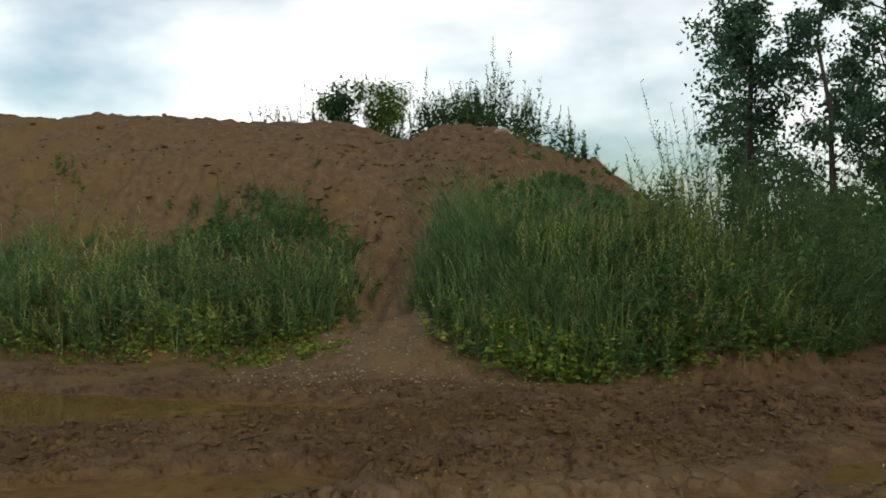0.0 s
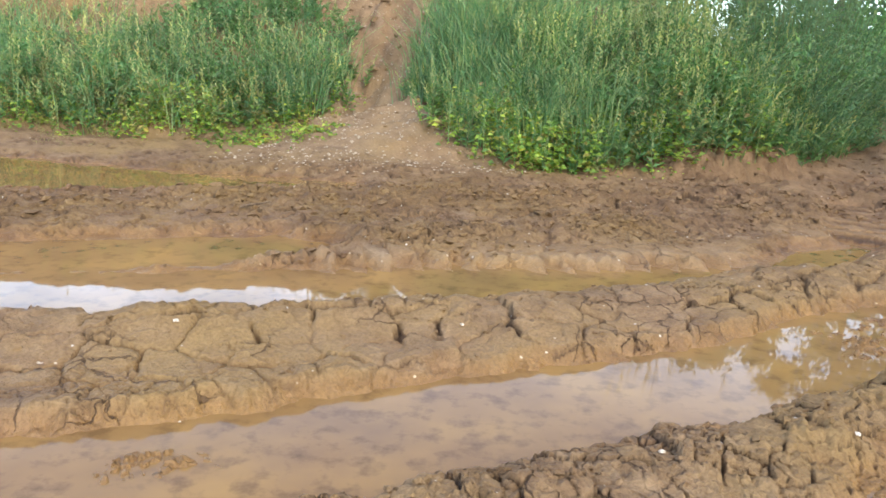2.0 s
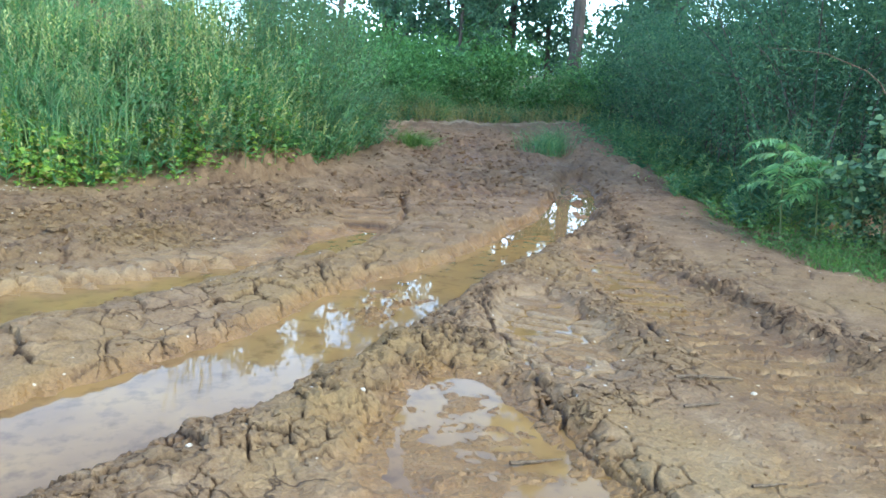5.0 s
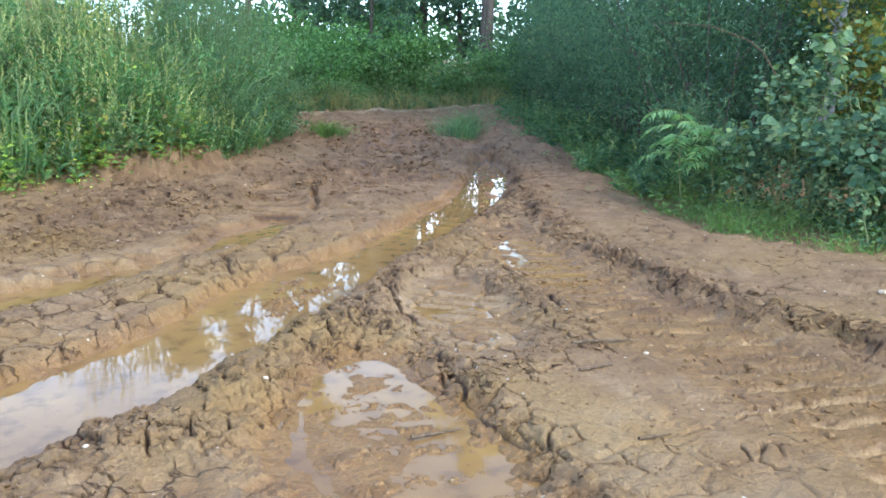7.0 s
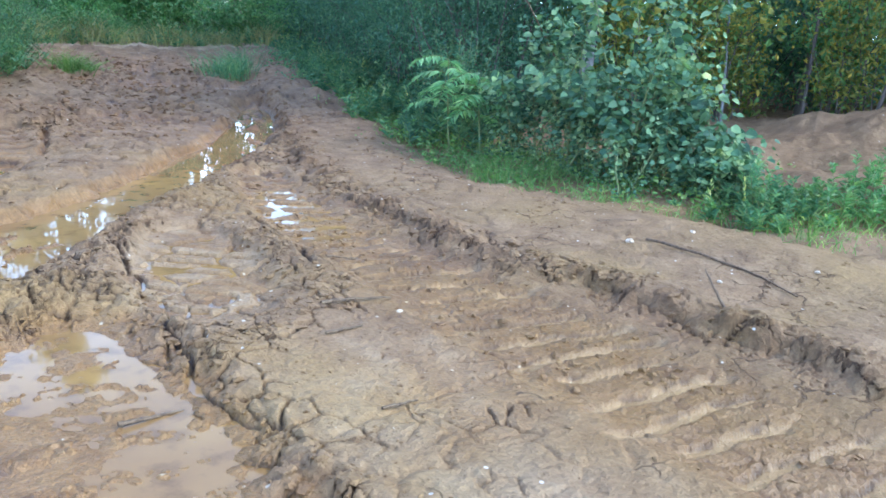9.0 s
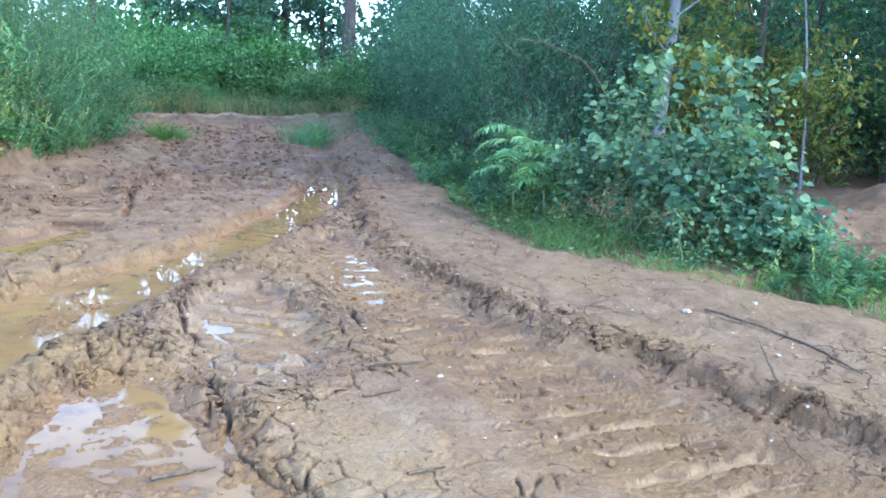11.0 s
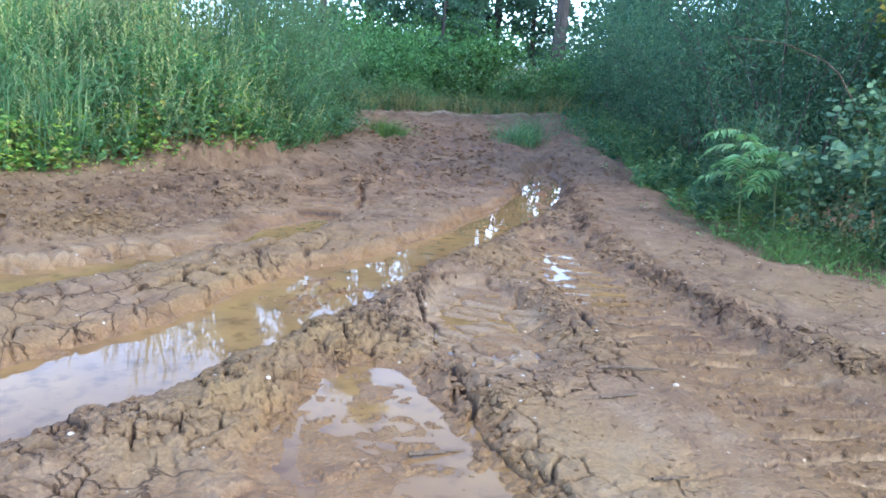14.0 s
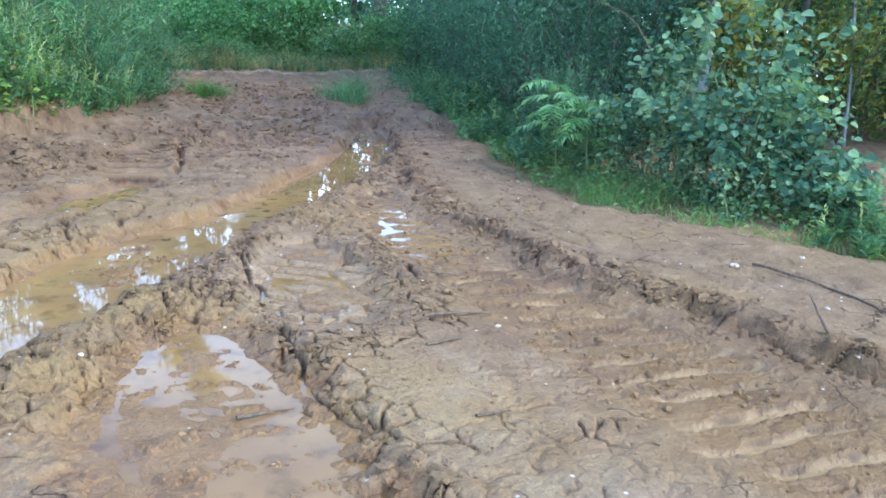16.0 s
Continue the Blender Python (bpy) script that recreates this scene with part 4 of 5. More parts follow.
def tree(name, x, y, height, spread, label, seed, bark=BARK, leaf=TREE_LEAF, girth=0.16, bare=0.25, limbs=22, tufts=6, per=38, size=0.16, group="", slender=1.0):
    """Tapered trunk, limbs that rise from it, and leaves in loose tufts on them."""
    g = np.random.default_rng(seed)
    root = new(name)
    root.location = (x, y, float(land(np.array([x]), np.array([y]))[0]) - 0.05)
    tagged(root, label, "tree", group)
    wood, crown = Pile(), Pile()
    t = np.linspace(0, 1, 10)
    bow = np.cumsum(g.normal(size=(10, 2)) * 0.012 * height, 0) * t[:, None]
    trunk = np.column_stack([bow, t * height])
    wood.tube(trunk, girth * (1 - 0.9 * t) + 0.01 + girth * 0.5 * np.exp(-t * 30), 9)
    for i in range(limbs):
        u = bare + (0.97 - bare) * (i + g.random()) / limbs
        a = np.array([np.interp(u, t, trunk[:, k]) for k in range(3)])
        ang = g.random() * 6.28
        reach = spread * (0.45 + 0.75 * g.random()) * math.sin(math.pi * min(1, 0.18 + 0.85 * (u - bare) / (1 - bare))) ** 0.6
        b = a + np.array([math.cos(ang) * reach, math.sin(ang) * reach, reach * (0.25 + 0.7 * g.random()) * slender])
        path = limb_path(a, b, -0.06 * reach)
        wood.tube(path, np.linspace(girth * 0.32 * (1 - 0.7 * u), 0.008, len(path)), 5)
        for _ in range(tufts):
            c = path[0] + (path[-1] - path[0]) * (0.3 + 0.8 * g.random()) + g.normal(size=3) * reach * 0.16
            n = int(per * (0.5 + g.random()))
            p = c + g.normal(size=(n, 3)) * np.array([0.34, 0.34, 0.24]) * spread * 0.30
            s = size * (0.55 + 0.8 * g.random(n))
            crown.leaves(p, g.normal(size=(n, 3)) + [0, 0, -0.2], g.normal(size=(n, 3)) * 0.8 + [0, 0, 0.7], s, s * 0.7, widest=0.5)
    part_of("trunk", wood.mesh("trunk", bark, True), root)
    part_of("crown", crown.mesh("crown", leaf), root)
    return root


def shrub(name, x, y, wide, tall, label, seed, leaf=SHADE_LEAF, count=2600, size=0.10, slim=0.6, stalks=14, category="shrub", group="", separate=False):
    """Many-stemmed bush: stems that fan out of the root, leaves in clumps along them."""
    g = np.random.default_rng(seed)
    root = new(name)
    root.location = (x, y, float(land(np.array([x]), np.array([y]))[0]) - 0.05)
    tagged(root, label, category, group)
    wood, crown = Pile(), Pile()
    ends = []
    for i in range(stalks):
        a = np.array([*(g.normal(size=2) * wide * 0.12), 0])
        ang, r = g.random() * 6.28, wide * 0.5 * g.random() ** 0.5
        b = np.array([math.cos(ang) * r, math.sin(ang) * r, tall * (0.55 + 0.45 * g.random()) * (1 - 0.35 * (2 * r / wide) ** 2)])
        path = limb_path(a, b, 0.1 * tall)
        wood.tube(path, np.linspace(0.012, 0.004, len(path)), 4)
        if separate:
            part_of("stem", wood.mesh("stem", STEM, True), root)
            wood = Pile()
        ends.append(path)
    n = count // stalks
    for path in ends:
        k = 7
        u = 0.12 + 0.92 * g.random(k)
        cs = np.stack([np.interp(u, np.linspace(0, 1, len(path)), path[:, q]) for q in range(3)], 1) + g.normal(size=(k, 3)) * wide * 0.09
        p = np.repeat(cs, max(1, n // k), 0)
        p = p + g.normal(size=p.shape) * wide * np.array([0.085, 0.085, 0.07])
        p[:, 2] = np.abs(p[:, 2])
        s = size * (0.5 + 0.9 * g.random(len(p)))
        crown.leaves(p, g.normal(size=p.shape) + [0, 0, 0.25], g.normal(size=p.shape) * 0.7 + [0, 0, 0.8], s, s * slim, widest=0.5)
    if not separate:
        part_of("stem", wood.mesh("stem", BARK, True), root)
    part_of("foliage", crown.mesh("foliage", leaf), root)
    return root


def height_at(x, y):
    return float(land(np.array([x]), np.array([y]))[0])


# stands on the mound's foot
LEFT_FRONT = [(-16, 10.3), (-8, 10.1), (-4.5, 10.1), (-2.75, 10.2), (-2.45, 11.0), (-2.75, 11.8), (-5.5, 11.6), (-8, 11.7), (-16, 11.8)]
LEFT_BACK = [(-16, 11.2), (-8, 11.2), (-5, 11.2), (-2.7, 11.2), (-2.9, 12.6), (-4.2, 13.6), (-5.2, 13.6), (-6.2, 12.5), (-8, 12.8), (-11, 12.3), (-16, 12.8)]
RIGHT_FRONT = [(-1.35, 10.2), (-0.7, 9.15), (0.6, 8.8), (1.5, 8.95), (2.2, 9.15), (3.1, 9.8), (4.2, 11.2), (2.6, 11.4), (0.9, 11.3), (-0.6, 11.4), (-1.55, 11.0)]
RIGHT_BACK = [(-1.55, 10.8), (1.5, 11.0), (4.2, 11.2), (5.0, 13.0), (3.6, 14.0), (1.6, 13.2), (-0.2, 13.0), (-1.4, 12.2)]
weeds("tall_weeds", LEFT_FRONT, 1250, 1.05, "tall green weeds with pale seed spikes on the mound's slope", 101, spikes=0.8, edge=0.5)
weeds("tall_weeds", LEFT_BACK, 1300, 0.80, "lower green weeds thinning out up the mound", 104, spikes=0.1, edge=1.2)
weeds("tall_weeds", RIGHT_FRONT, 1700, 1.15, "dense tall green weeds with seed spikes at the mound's foot", 102, spikes=0.7, edge=0.6)
weeds("tall_weeds", RIGHT_BACK, 1000, 0.45, "green weeds thinning out up the mound", 105, spikes=0.08, edge=1.2)
FEATHER_STAND = [(3.1, 10.1), (4.3, 11.2), (5.6, 13.4), (6.4, 16.5), (7.2, 19.5), (5.0, 19.5), (4.3, 16), (3.0, 13.2), (1.6, 11.8), (2.0, 10.8)]
weeds("feathery_weeds", FEATHER_STAND, 2300, 1.95, "feathery blue-green bushy weeds by the lane", 103, leaf=FEATHER, slim=0.095, many=48, long=0.135, spikes=0.0, edge=0.7, splay=0.8)
weeds("sparse_weeds", [(-14, 12.2), (-6, 12.2), (-3.4, 13.4), (-4.2, 15.2), (-14, 14.8)], 45, 0.4, "sparse low weeds scattered on the bare slope", 106, spikes=0.0)
weeds("sparse_weeds", [(-0.8, 12.6), (3, 13), (3.6, 15), (1.4, 16.4), (-0.6, 14.6)], 60, 0.35, "sparse low weeds scattered on the bare slope", 107, spikes=0.0)
grass("tall_grass", LEFT_FRONT, 6500, "tall soft green grass among the weeds on the slope", 121, 0.95, TALL_GRASS, 0.013, 0.20, 0.28)
grass("tall_grass", LEFT_BACK, 3500, "soft green grass thinning out up the mound", 122, 0.75, TALL_GRASS, 0.013, 0.22, 0.28)
grass("tall_grass", [(-1.5, 10.4), (-0.7, 9.2), (0.6, 8.9), (1.4, 9.1), (1.6, 10.8), (0.4, 11.6), (-1.4, 11.6)], 4500, "tall soft blue-green grass with upright seed heads", 123, 1.1, TALL_GRASS, 0.013, 0.16, 0.24)
grass("tall_grass", [(1.4, 9.3), (2.4, 9.4), (3.4, 10.2), (4.4, 11.4), (3.4, 12.4), (1.6, 11.4)], 3000, "soft green grass between the bushy weeds", 124, 1.1, TALL_GRASS, 0.012, 0.22, 0.3)
grass("tall_grass", FEATHER_STAND, 2200, "fine feathery blue-green grass by the lane", 125, 1.4, FEATHER, 0.010, 0.30, 0.34)
undergrowth("creeper", [(-3.9, 9.25), (-2.6, 9.3), (-2.2, 9.75), (-3.0, 9.9), (-4.4, 9.7)], 170, "sparse yellow-green runners creeping over bare earth", 113, size=0.07, high=0.08)
undergrowth("creeper", [(-1.0, 9.1), (0.6, 8.55), (1.6, 8.7), (2.2, 9.05), (3.2, 9.65), (3.0, 10.0), (0.6, 9.5), (-0.8, 10.0)], 1500, "low yellow-green leafy creepers at the edge of the weeds", 111, size=0.075, high=0.6, patch=0.12)
undergrowth("creeper", [(-12, 9.9), (-6, 9.7), (-3.2, 9.75), (-2.3, 10.5), (-3.2, 10.9), (-6, 10.5), (-12, 10.6)], 1700, "low leafy creepers with yellowing leaves under the weeds", 112, size=0.072, high=0.42, patch=0.12)

for i, (tx, ty, w, h) in enumerate(((0.2, 9.6, 0.9, 0.8), (1.3, 9.5, 1.0, 0.95), (2.3, 9.7, 0.9, 1.0), (3.2, 10.5, 1.2, 1.4), (4.2, 11.9, 1.4, 1.6), (5.1, 13.4, 1.5, 1.8), (0.8, 10.6, 1.1, 1.1), (2.2, 11.0, 1.3, 1.2), (-4.0, 10.8, 0.8, 0.8), (-5.6, 10.6, 0.9, 0.9), (-7.2, 10.8, 1.0, 0.9), (-4.6, 12.2, 1.2, 0.9))):
    shrub("bushy_weed", tx, ty, w, h, "bushy leafy weed among the tall stalks", 371 + i, WEED, 1100, 0.085, 0.42, 8, "weed", "bushy weeds", True)

weeds("dry_weeds", [(-10, 10.2), (-4.5, 10.0), (-3.0, 10.1), (-3.0, 10.9), (-6, 10.8), (-10, 11.0)], 260, 0.6, "dry brown weeds among the green ones at the mound's foot", 114, leaf=STRAW, spikes=0.3, edge=0.2, many=18)
weeds("dry_weeds", [(-1.0, 9.6), (0.6, 8.8), (2.0, 9.1), (3.0, 9.8), (2.6, 10.4), (0.4, 10.0)], 170, 0.6, "dry brown weeds at the edge of the tall stand", 115, leaf=STRAW, spikes=0.3, edge=0.2, many=18)
weeds("seeding_weeds", [(-7.5, 10.4), (-5.4, 10.2), (-5.0, 10.9), (-7.0, 11.2)], 90, 1.15, "weeds gone to pale fluffy seed at the mound's foot", 116, leaf=STRAW, spikes=1.0, edge=0.2, many=16)
weeds("seeding_weeds", [(1.2, 10.0), (2.4, 10.2), (2.8, 10.8), (1.4, 10.9)], 50, 1.4, "weeds gone to rusty brown seed among the tall stand", 117, leaf=STRAW, spikes=1.0, edge=0.2, many=14)
# growth on the crest of the mound
CREST = [(-3.6, 19.0), (-1.0, 17.5), (1.2, 16.6), (1.8, 17.4), (0, 19.5), (-3.0, 20.5)]
weeds("crest_weeds", CREST, 330, 1.2, "tall thin weeds standing against the sky on the crest", 108, leaf=SHADE_LEAF, spikes=0.5, edge=0.4, many=30, long=0.14)
weeds("crest_weeds", [(-7.5, 19.5), (-5.4, 18.8), (-4.6, 19.6), (-6.5, 20.5)], 36, 0.8, "thin dry weeds on the crest of the mound", 109, leaf=STRAW, spikes=0.5, edge=0.3, many=10)
weeds("crest_weeds", [(2.2, 15.6), (3.4, 15.0), (3.8, 15.8), (2.6, 16.6)], 34, 1.25, "tall thin weeds standing against the sky", 110, leaf=FEATHER, spikes=0.3, edge=0.2, many=30, long=0.16)
shrub("crest_shrub", -5.1, 20.5, 1.3, 1.5, "dark leafy shrub on the crest of the mound", 331, SHADE_LEAF, 2600, 0.10, group="shrubs on the crest")
shrub("crest_shrub", -3.9, 20.6, 1.6, 2.0, "olive willow shrub on the crest of the mound", 332, GRASS, 4200, 0.12, 0.28, group="shrubs on the crest")
shrub("crest_shrub", -1.7, 19.2, 1.6, 1.1, "green shrub on the crest of the mound", 333, WEED, 1500, 0.10, 0.4, group="shrubs on the crest")

# woods behind and beside the lane
big_tree = tree("tree", 11.5, 27.6, 13.0, 2.1, "tall dark broadleaf tree at the edge of the wood", 201, girth=0.22, group="trees of the wood", bare=0.12, limbs=32, tufts=8, per=38, size=0.175)
spread_tree = tree("tree", 7.3, 28.2, 9.9, 2.3, "broad dark broadleaf tree at the edge of the wood", 202, girth=0.2, group="trees of the wood", bare=0.20, limbs=32, tufts=8, per=42, size=0.17)
thin_tree = tree("tree", 9.3, 26.0, 10.2, 1.7, "slender dark broadleaf tree in the wood", 203, girth=0.13, group="trees of the wood", bare=0.10, limbs=26, per=44, size=0.15)
tree("tree", 16.7, 23.1, 15.0, 1.7, "tall tree with a thick bare grey trunk", 204, girth=0.26, group="trees of the wood", bare=0.66, limbs=16, per=40, size=0.17)
HIGH = {big_tree: 13.0, spread_tree: 9.9, thin_tree: 10.2}
for i, (src, tx, ty, high) in enumerate(((big_tree, 15.4, 30.5, 8.6), (thin_tree, 18.6, 27.5, 10.2), (spread_tree, 21.5, 24.5, 9.4), (big_tree, 22.5, 19.5, 9.6), (thin_tree, 20.2, 22.0, 9.4), (spread_tree, 25, 29, 9.6), (big_tree, 19, 34, 9.6), (thin_tree, 12.8, 30, 8.3), (spread_tree, 24.5, 15, 11.5), (thin_tree, 20.5, 14.0, 12.0), (big_tree, 18.5, 12.5, 12.5), (spread_tree, 19.5, 8.0, 11.5), (thin_tree, 17.0, 9.8, 12.0), (big_tree, 20.5, 3.5, 12.5), (thin_tree, 18.0, 5.2, 11.0), (spread_tree, 28, 10, 12.0), (spread_tree, 14.9, 26.6, 9.2), (spread_tree, 17.3, 28.4, 10.8), (thin_tree, 18.6, 16.0, 10.0), (big_tree, 20, 0, 13.0), (spread_tree, 23, -4, 12.0), (thin_tree, 13.2, 25.0, 7.2))):
    copy_thing(src, pose(tx, ty, height_at(tx, ty) - 0.05, 0, 0, 77 * i + 20) @ Matrix.Scale(high / HIGH[src], 4))
shrub_a = shrub("shrub", 10.2, 23.0, 3.2, 2.4, "leafy green shrub at the end of the lane", 301, BRIGHT_LEAF, 7500, 0.12, group="shrubs by the lane", stalks=20)
shrub_b = shrub("shrub", 10.0, 8.8, 3.4, 3.6, "dense dark green shrub beside the lane", 302, SHADE_LEAF, 24000, 0.058, 0.38, group="shrubs by the lane", stalks=30)
shrub_c = shrub("shrub", 14.0, 15.2, 3.4, 3.6, "dense dark green shrub beside the lane", 303, SHADE_LEAF, 7500, 0.10, 0.38, group="shrubs by the lane", stalks=26)
shrub_d = shrub("shrub", 12.9, 23.6, 2.6, 1.9, "rounded yellow-green shrub at the end of the lane", 304, WEED, 4200, 0.13, group="shrubs by the lane", stalks=14)
for i, (src, tx, ty, k) in enumerate(((shrub_d, 7.9, 22.6, 0.75), (shrub_a, 12.0, 24.6, 1.15), (shrub_d, 15.0, 22.6, 0.95), (shrub_a, 17.2, 22.4, 1.0), (shrub_a, 9.2, 25.6, 1.3), (shrub_d, 10.9, 21.8, 0.55), (shrub_a, 14.8, 25.4, 1.35), (shrub_a, 18.5, 20.2, 0.9), (shrub_d, 16.3, 21.3, 0.7), (shrub_d, 9.2, 22.0, 0.6))):
    copy_thing(src, pose(tx, ty, height_at(tx, ty) - 0.05, 0, 0, 61 * i + 33) @ Matrix.Scale(k, 4))
for i, (tx, ty) in enumerate(((11.2, 10.8), (9.2, 6.9), (12.6, 13.0), (15.4, 17.2), (16.8, 19.2), (12.0, 8.4), (13.6, 10.6), (15.2, 13), (13.2, 6.4), (15.2, 4.4), (15.5, 1.4), (14, -1.6), (16.8, 15.0), (17.5, 6.5), (18, 2.5))):
    copy_thing(shrub_b if i in (0, 1, 5) else shrub_c, pose(tx, ty, height_at(tx, ty) - 0.05, 0, 0, 67 * i + 11) @ Matrix.Scale(0.85 + 0.35 * ((i * 0.61) % 1), 4))
def round_leaves(pile, base, way, up, length, width):
    """Broad six-cornered leaves."""
    way = unit(way)
    side = unit(np.cross(way, up))
    lift = np.cross(side, way)
    L, W = length[:, None], width[:, None]
    row = [base]
    for sgn in (-1, 1):
        row += [base + way * L * 0.22 + sgn * side * W * 0.46 + lift * W * 0.08, base + way * L * 0.62 + sgn * side * W * 0.40 + lift * W * 0.05]
    v = np.stack([row[0], row[1], row[2], base + way * L - lift * L * 0.1, row[4], row[3]], 1).reshape(-1, 3)
    i = np.arange(len(base))[:, None] * 6
    pile.add(v, np.concatenate([i + [0, 1, 2, 3], i + [3, 4, 5, 0]]))


def poplar(x, y, wide, tall, seed, label, shoots=9):
    """A young poplar: slender shoots, each with broad leaves on both sides and side twigs low down."""
    g = np.random.default_rng(seed)
    root = new("poplar_sapling")
    root.location = (x, y, height_at(x, y) - 0.05)
    tagged(root, label, "sapling", "poplar saplings")
    for k in range(shoots):
        ang, r = g.random() * 6.28, wide * 0.5 * g.random() ** 0.6
        h = tall * (0.5 + 0.5 * g.random()) * (1 - 0.25 * (2 * r / wide) ** 2)
        a, b = np.array([*(g.normal(size=2) * 0.12), 0.0]), np.array([math.cos(ang) * r, math.sin(ang) * r, h])
        path = limb_path(a, b, 0.05, 8) + g.normal(size=(8, 3)) * 0.012
        wood, crown = Pile(), Pile()
        wood.tube(path, np.linspace(0.012, 0.003, 8), 5)
        for low, n, out in ((0.35, 46, 0.10), (0.03, 135, 0.27)):
            u = low + (1.0 - low) * g.random(n) ** (1.0 if out < 0.2 else 2.2)
            p = np.stack([np.interp(u, np.linspace(0, 1, 8), path[:, q]) for q in range(3)], 1)
            d = np.column_stack([g.normal(size=(n, 2)), 0.25 + 0.3 * g.random(n)])
            p = p + unit(d) * out * g.random((n, 1))
            p[:, 2] = np.maximum(p[:, 2], 0.06)
            size = (0.030 + 0.040 * g.random(n) ** 1.5) * (0.55 + 0.75 * u) * (1.5 if out < 0.2 else 1.05)
            round_leaves(crown, p, d * [1, 1, 0.2] + [0, 0, -0.35], g.normal(size=(n, 3)) * 0.55 + [-0.35, -0.3, 0.8], size, size * 0.95)
        stem = part_of("shoot", wood.mesh("shoot", STEM, True), root)
        part_of("leaves", crown.mesh("leaves", POPLAR), stem)
    return root


for i, (tx, ty, w, h) in enumerate(((7.2, 4.5, 1.0, 1.35), (7.3, 4.05, 1.2, 2.0), (7.05, 3.65, 1.0, 1.3), (7.4, 3.3, 1.3, 2.2), (7.0, 3.05, 1.0, 1.1), (7.3, 2.75, 0.8, 1.15), (7.1, 2.4, 0.7, 0.65))):
    poplar(tx, ty, w, h, 310 + i, ("tall " if h > 1.6 else "low ") + "young poplar with round blue-green leaves on the verge", 10)


def feathered_sapling(x, y, tall, seed, label):
    """A slender stem with long feathered leaves that arch out and droop."""
    g = np.random.default_rng(seed)
    root = new("feathered_sapling")
    root.location = (x, y, height_at(x, y) - 0.03)
    tagged(root, label, "sapling")
    rise = np.linspace(0, 1, 8)
    stem = np.column_stack([-0.10 * rise ** 2, 0.04 * np.sin(3 * rise), tall * rise])
    wood = Pile()
    wood.tube(stem, np.linspace(0.012, 0.004, 8), 6)
    part_of("stem", wood.mesh("stem", STEM, True), root)
    for k in range(10):
        ang, low = k * 2.4 + 0.5 * g.random(), 0.46 + 0.52 * (k / 9.0) ** 0.8
        out = np.array([math.cos(ang), math.sin(ang), 0])
        size = (0.46 + 0.12 * g.random()) * (1.1 - 0.35 * low)
        base = np.array([np.interp(low, rise, stem[:, q]) for q in range(3)])
        t = np.linspace(0, 1, 9)[:, None]
        path = base + out * t * size + np.array([0, 0, 1.0]) * size * (0.55 * t - (0.75 + 0.2 * g.random()) * t ** 2)
        rib, leaf = Pile(), Pile()
        rib.tube(path, np.linspace(0.004, 0.0015, 9), 4)
        u = np.repeat(np.linspace(0.16, 0.98, 11), 2)
        p = np.stack([np.interp(u, t[:, 0], path[:, q]) for q in range(3)], 1)
        side = np.cross(out, [0, 0, 1.0]) * np.where(np.arange(22) % 2, 1, -1)[:, None]
        ln = size * 0.32 * np.sin(np.pi * np.clip(0.2 + 0.8 * u, 0, 1)) ** 0.6 + 0.03
        leaf.leaves(p, side + out * 0.4 + [0, 0, -0.35] + 0.12 * g.normal(size=p.shape), np.array([0, 0, 1.0]) + 0.25 * g.normal(size=p.shape), ln, ln * 0.24, widest=0.4)
        f = part_of("leaf_stalk", rib.mesh("leaf_stalk", STEM, True), root)
        part_of("leaflet", leaf.mesh("leaflet", FROND), f)
    return root


feathered_sapling(7.0, 4.85, 0.85, 352, "low bright green sapling with feathered leaves on the verge")
feathered_sapling(6.85, 5.15, 1.0, 351, "bright green sapling with feathered leaves before the shrubs")
weeds("verge_weeds", [(6.6, 2.3), (6.5, 1.7), (7.0, 1.4), (7.5, 1.9), (7.5, 2.4)], 60, 0.42, "feathery green weeds beside the poplars", 407, leaf=FEATHER, spikes=0.05, many=36, long=0.10, edge=0.4)
weeds("verge_weeds", [(7.2, 1.5), (7.5, 1.0), (8.2, 0.9), (8.4, 1.4), (7.7, 1.7)], 60, 0.8, "upright green weeds before the heap of earth", 412, leaf=WEED, spikes=0.1, many=30, long=0.10, edge=0.3)
weeds("verge_weeds", [(6.9, 5.6), (7.3, 5.0), (8.2, 5.6), (8.6, 6.8), (7.9, 6.9)], 300, 0.8, "dark green weeds under the taller shrubs", 408, leaf=SHADE_LEAF, spikes=0.0, many=36, long=0.12, edge=0.4)
tree("tree", 9.76, 5.5, 8.0, 1.5, "slim pale-barked tree with yellowing leaves", 320, PALE_BARK, YELLOW_LEAF, 0.075, 0.16, 26, 5, 34, 0.10, "trees of the wood")
for i, (tx, ty) in enumerate(((12.0, 5.4), (13.4, 4.0), (12.6, 7.2), (15, 6.0), (15.5, 2.6), (14.6, 0.3), (14.0, 2.2), (16.4, -1.6))):
    tree("tree", tx, ty, 7.5 + i % 3, 1.7, "slim tree with yellow and green leaves", 340 + i, BARK, YELLOW_LEAF if i % 2 == 0 else BRIGHT_LEAF, 0.045, 0.06, 26, 6, 30, 0.10, "trees of the wood")

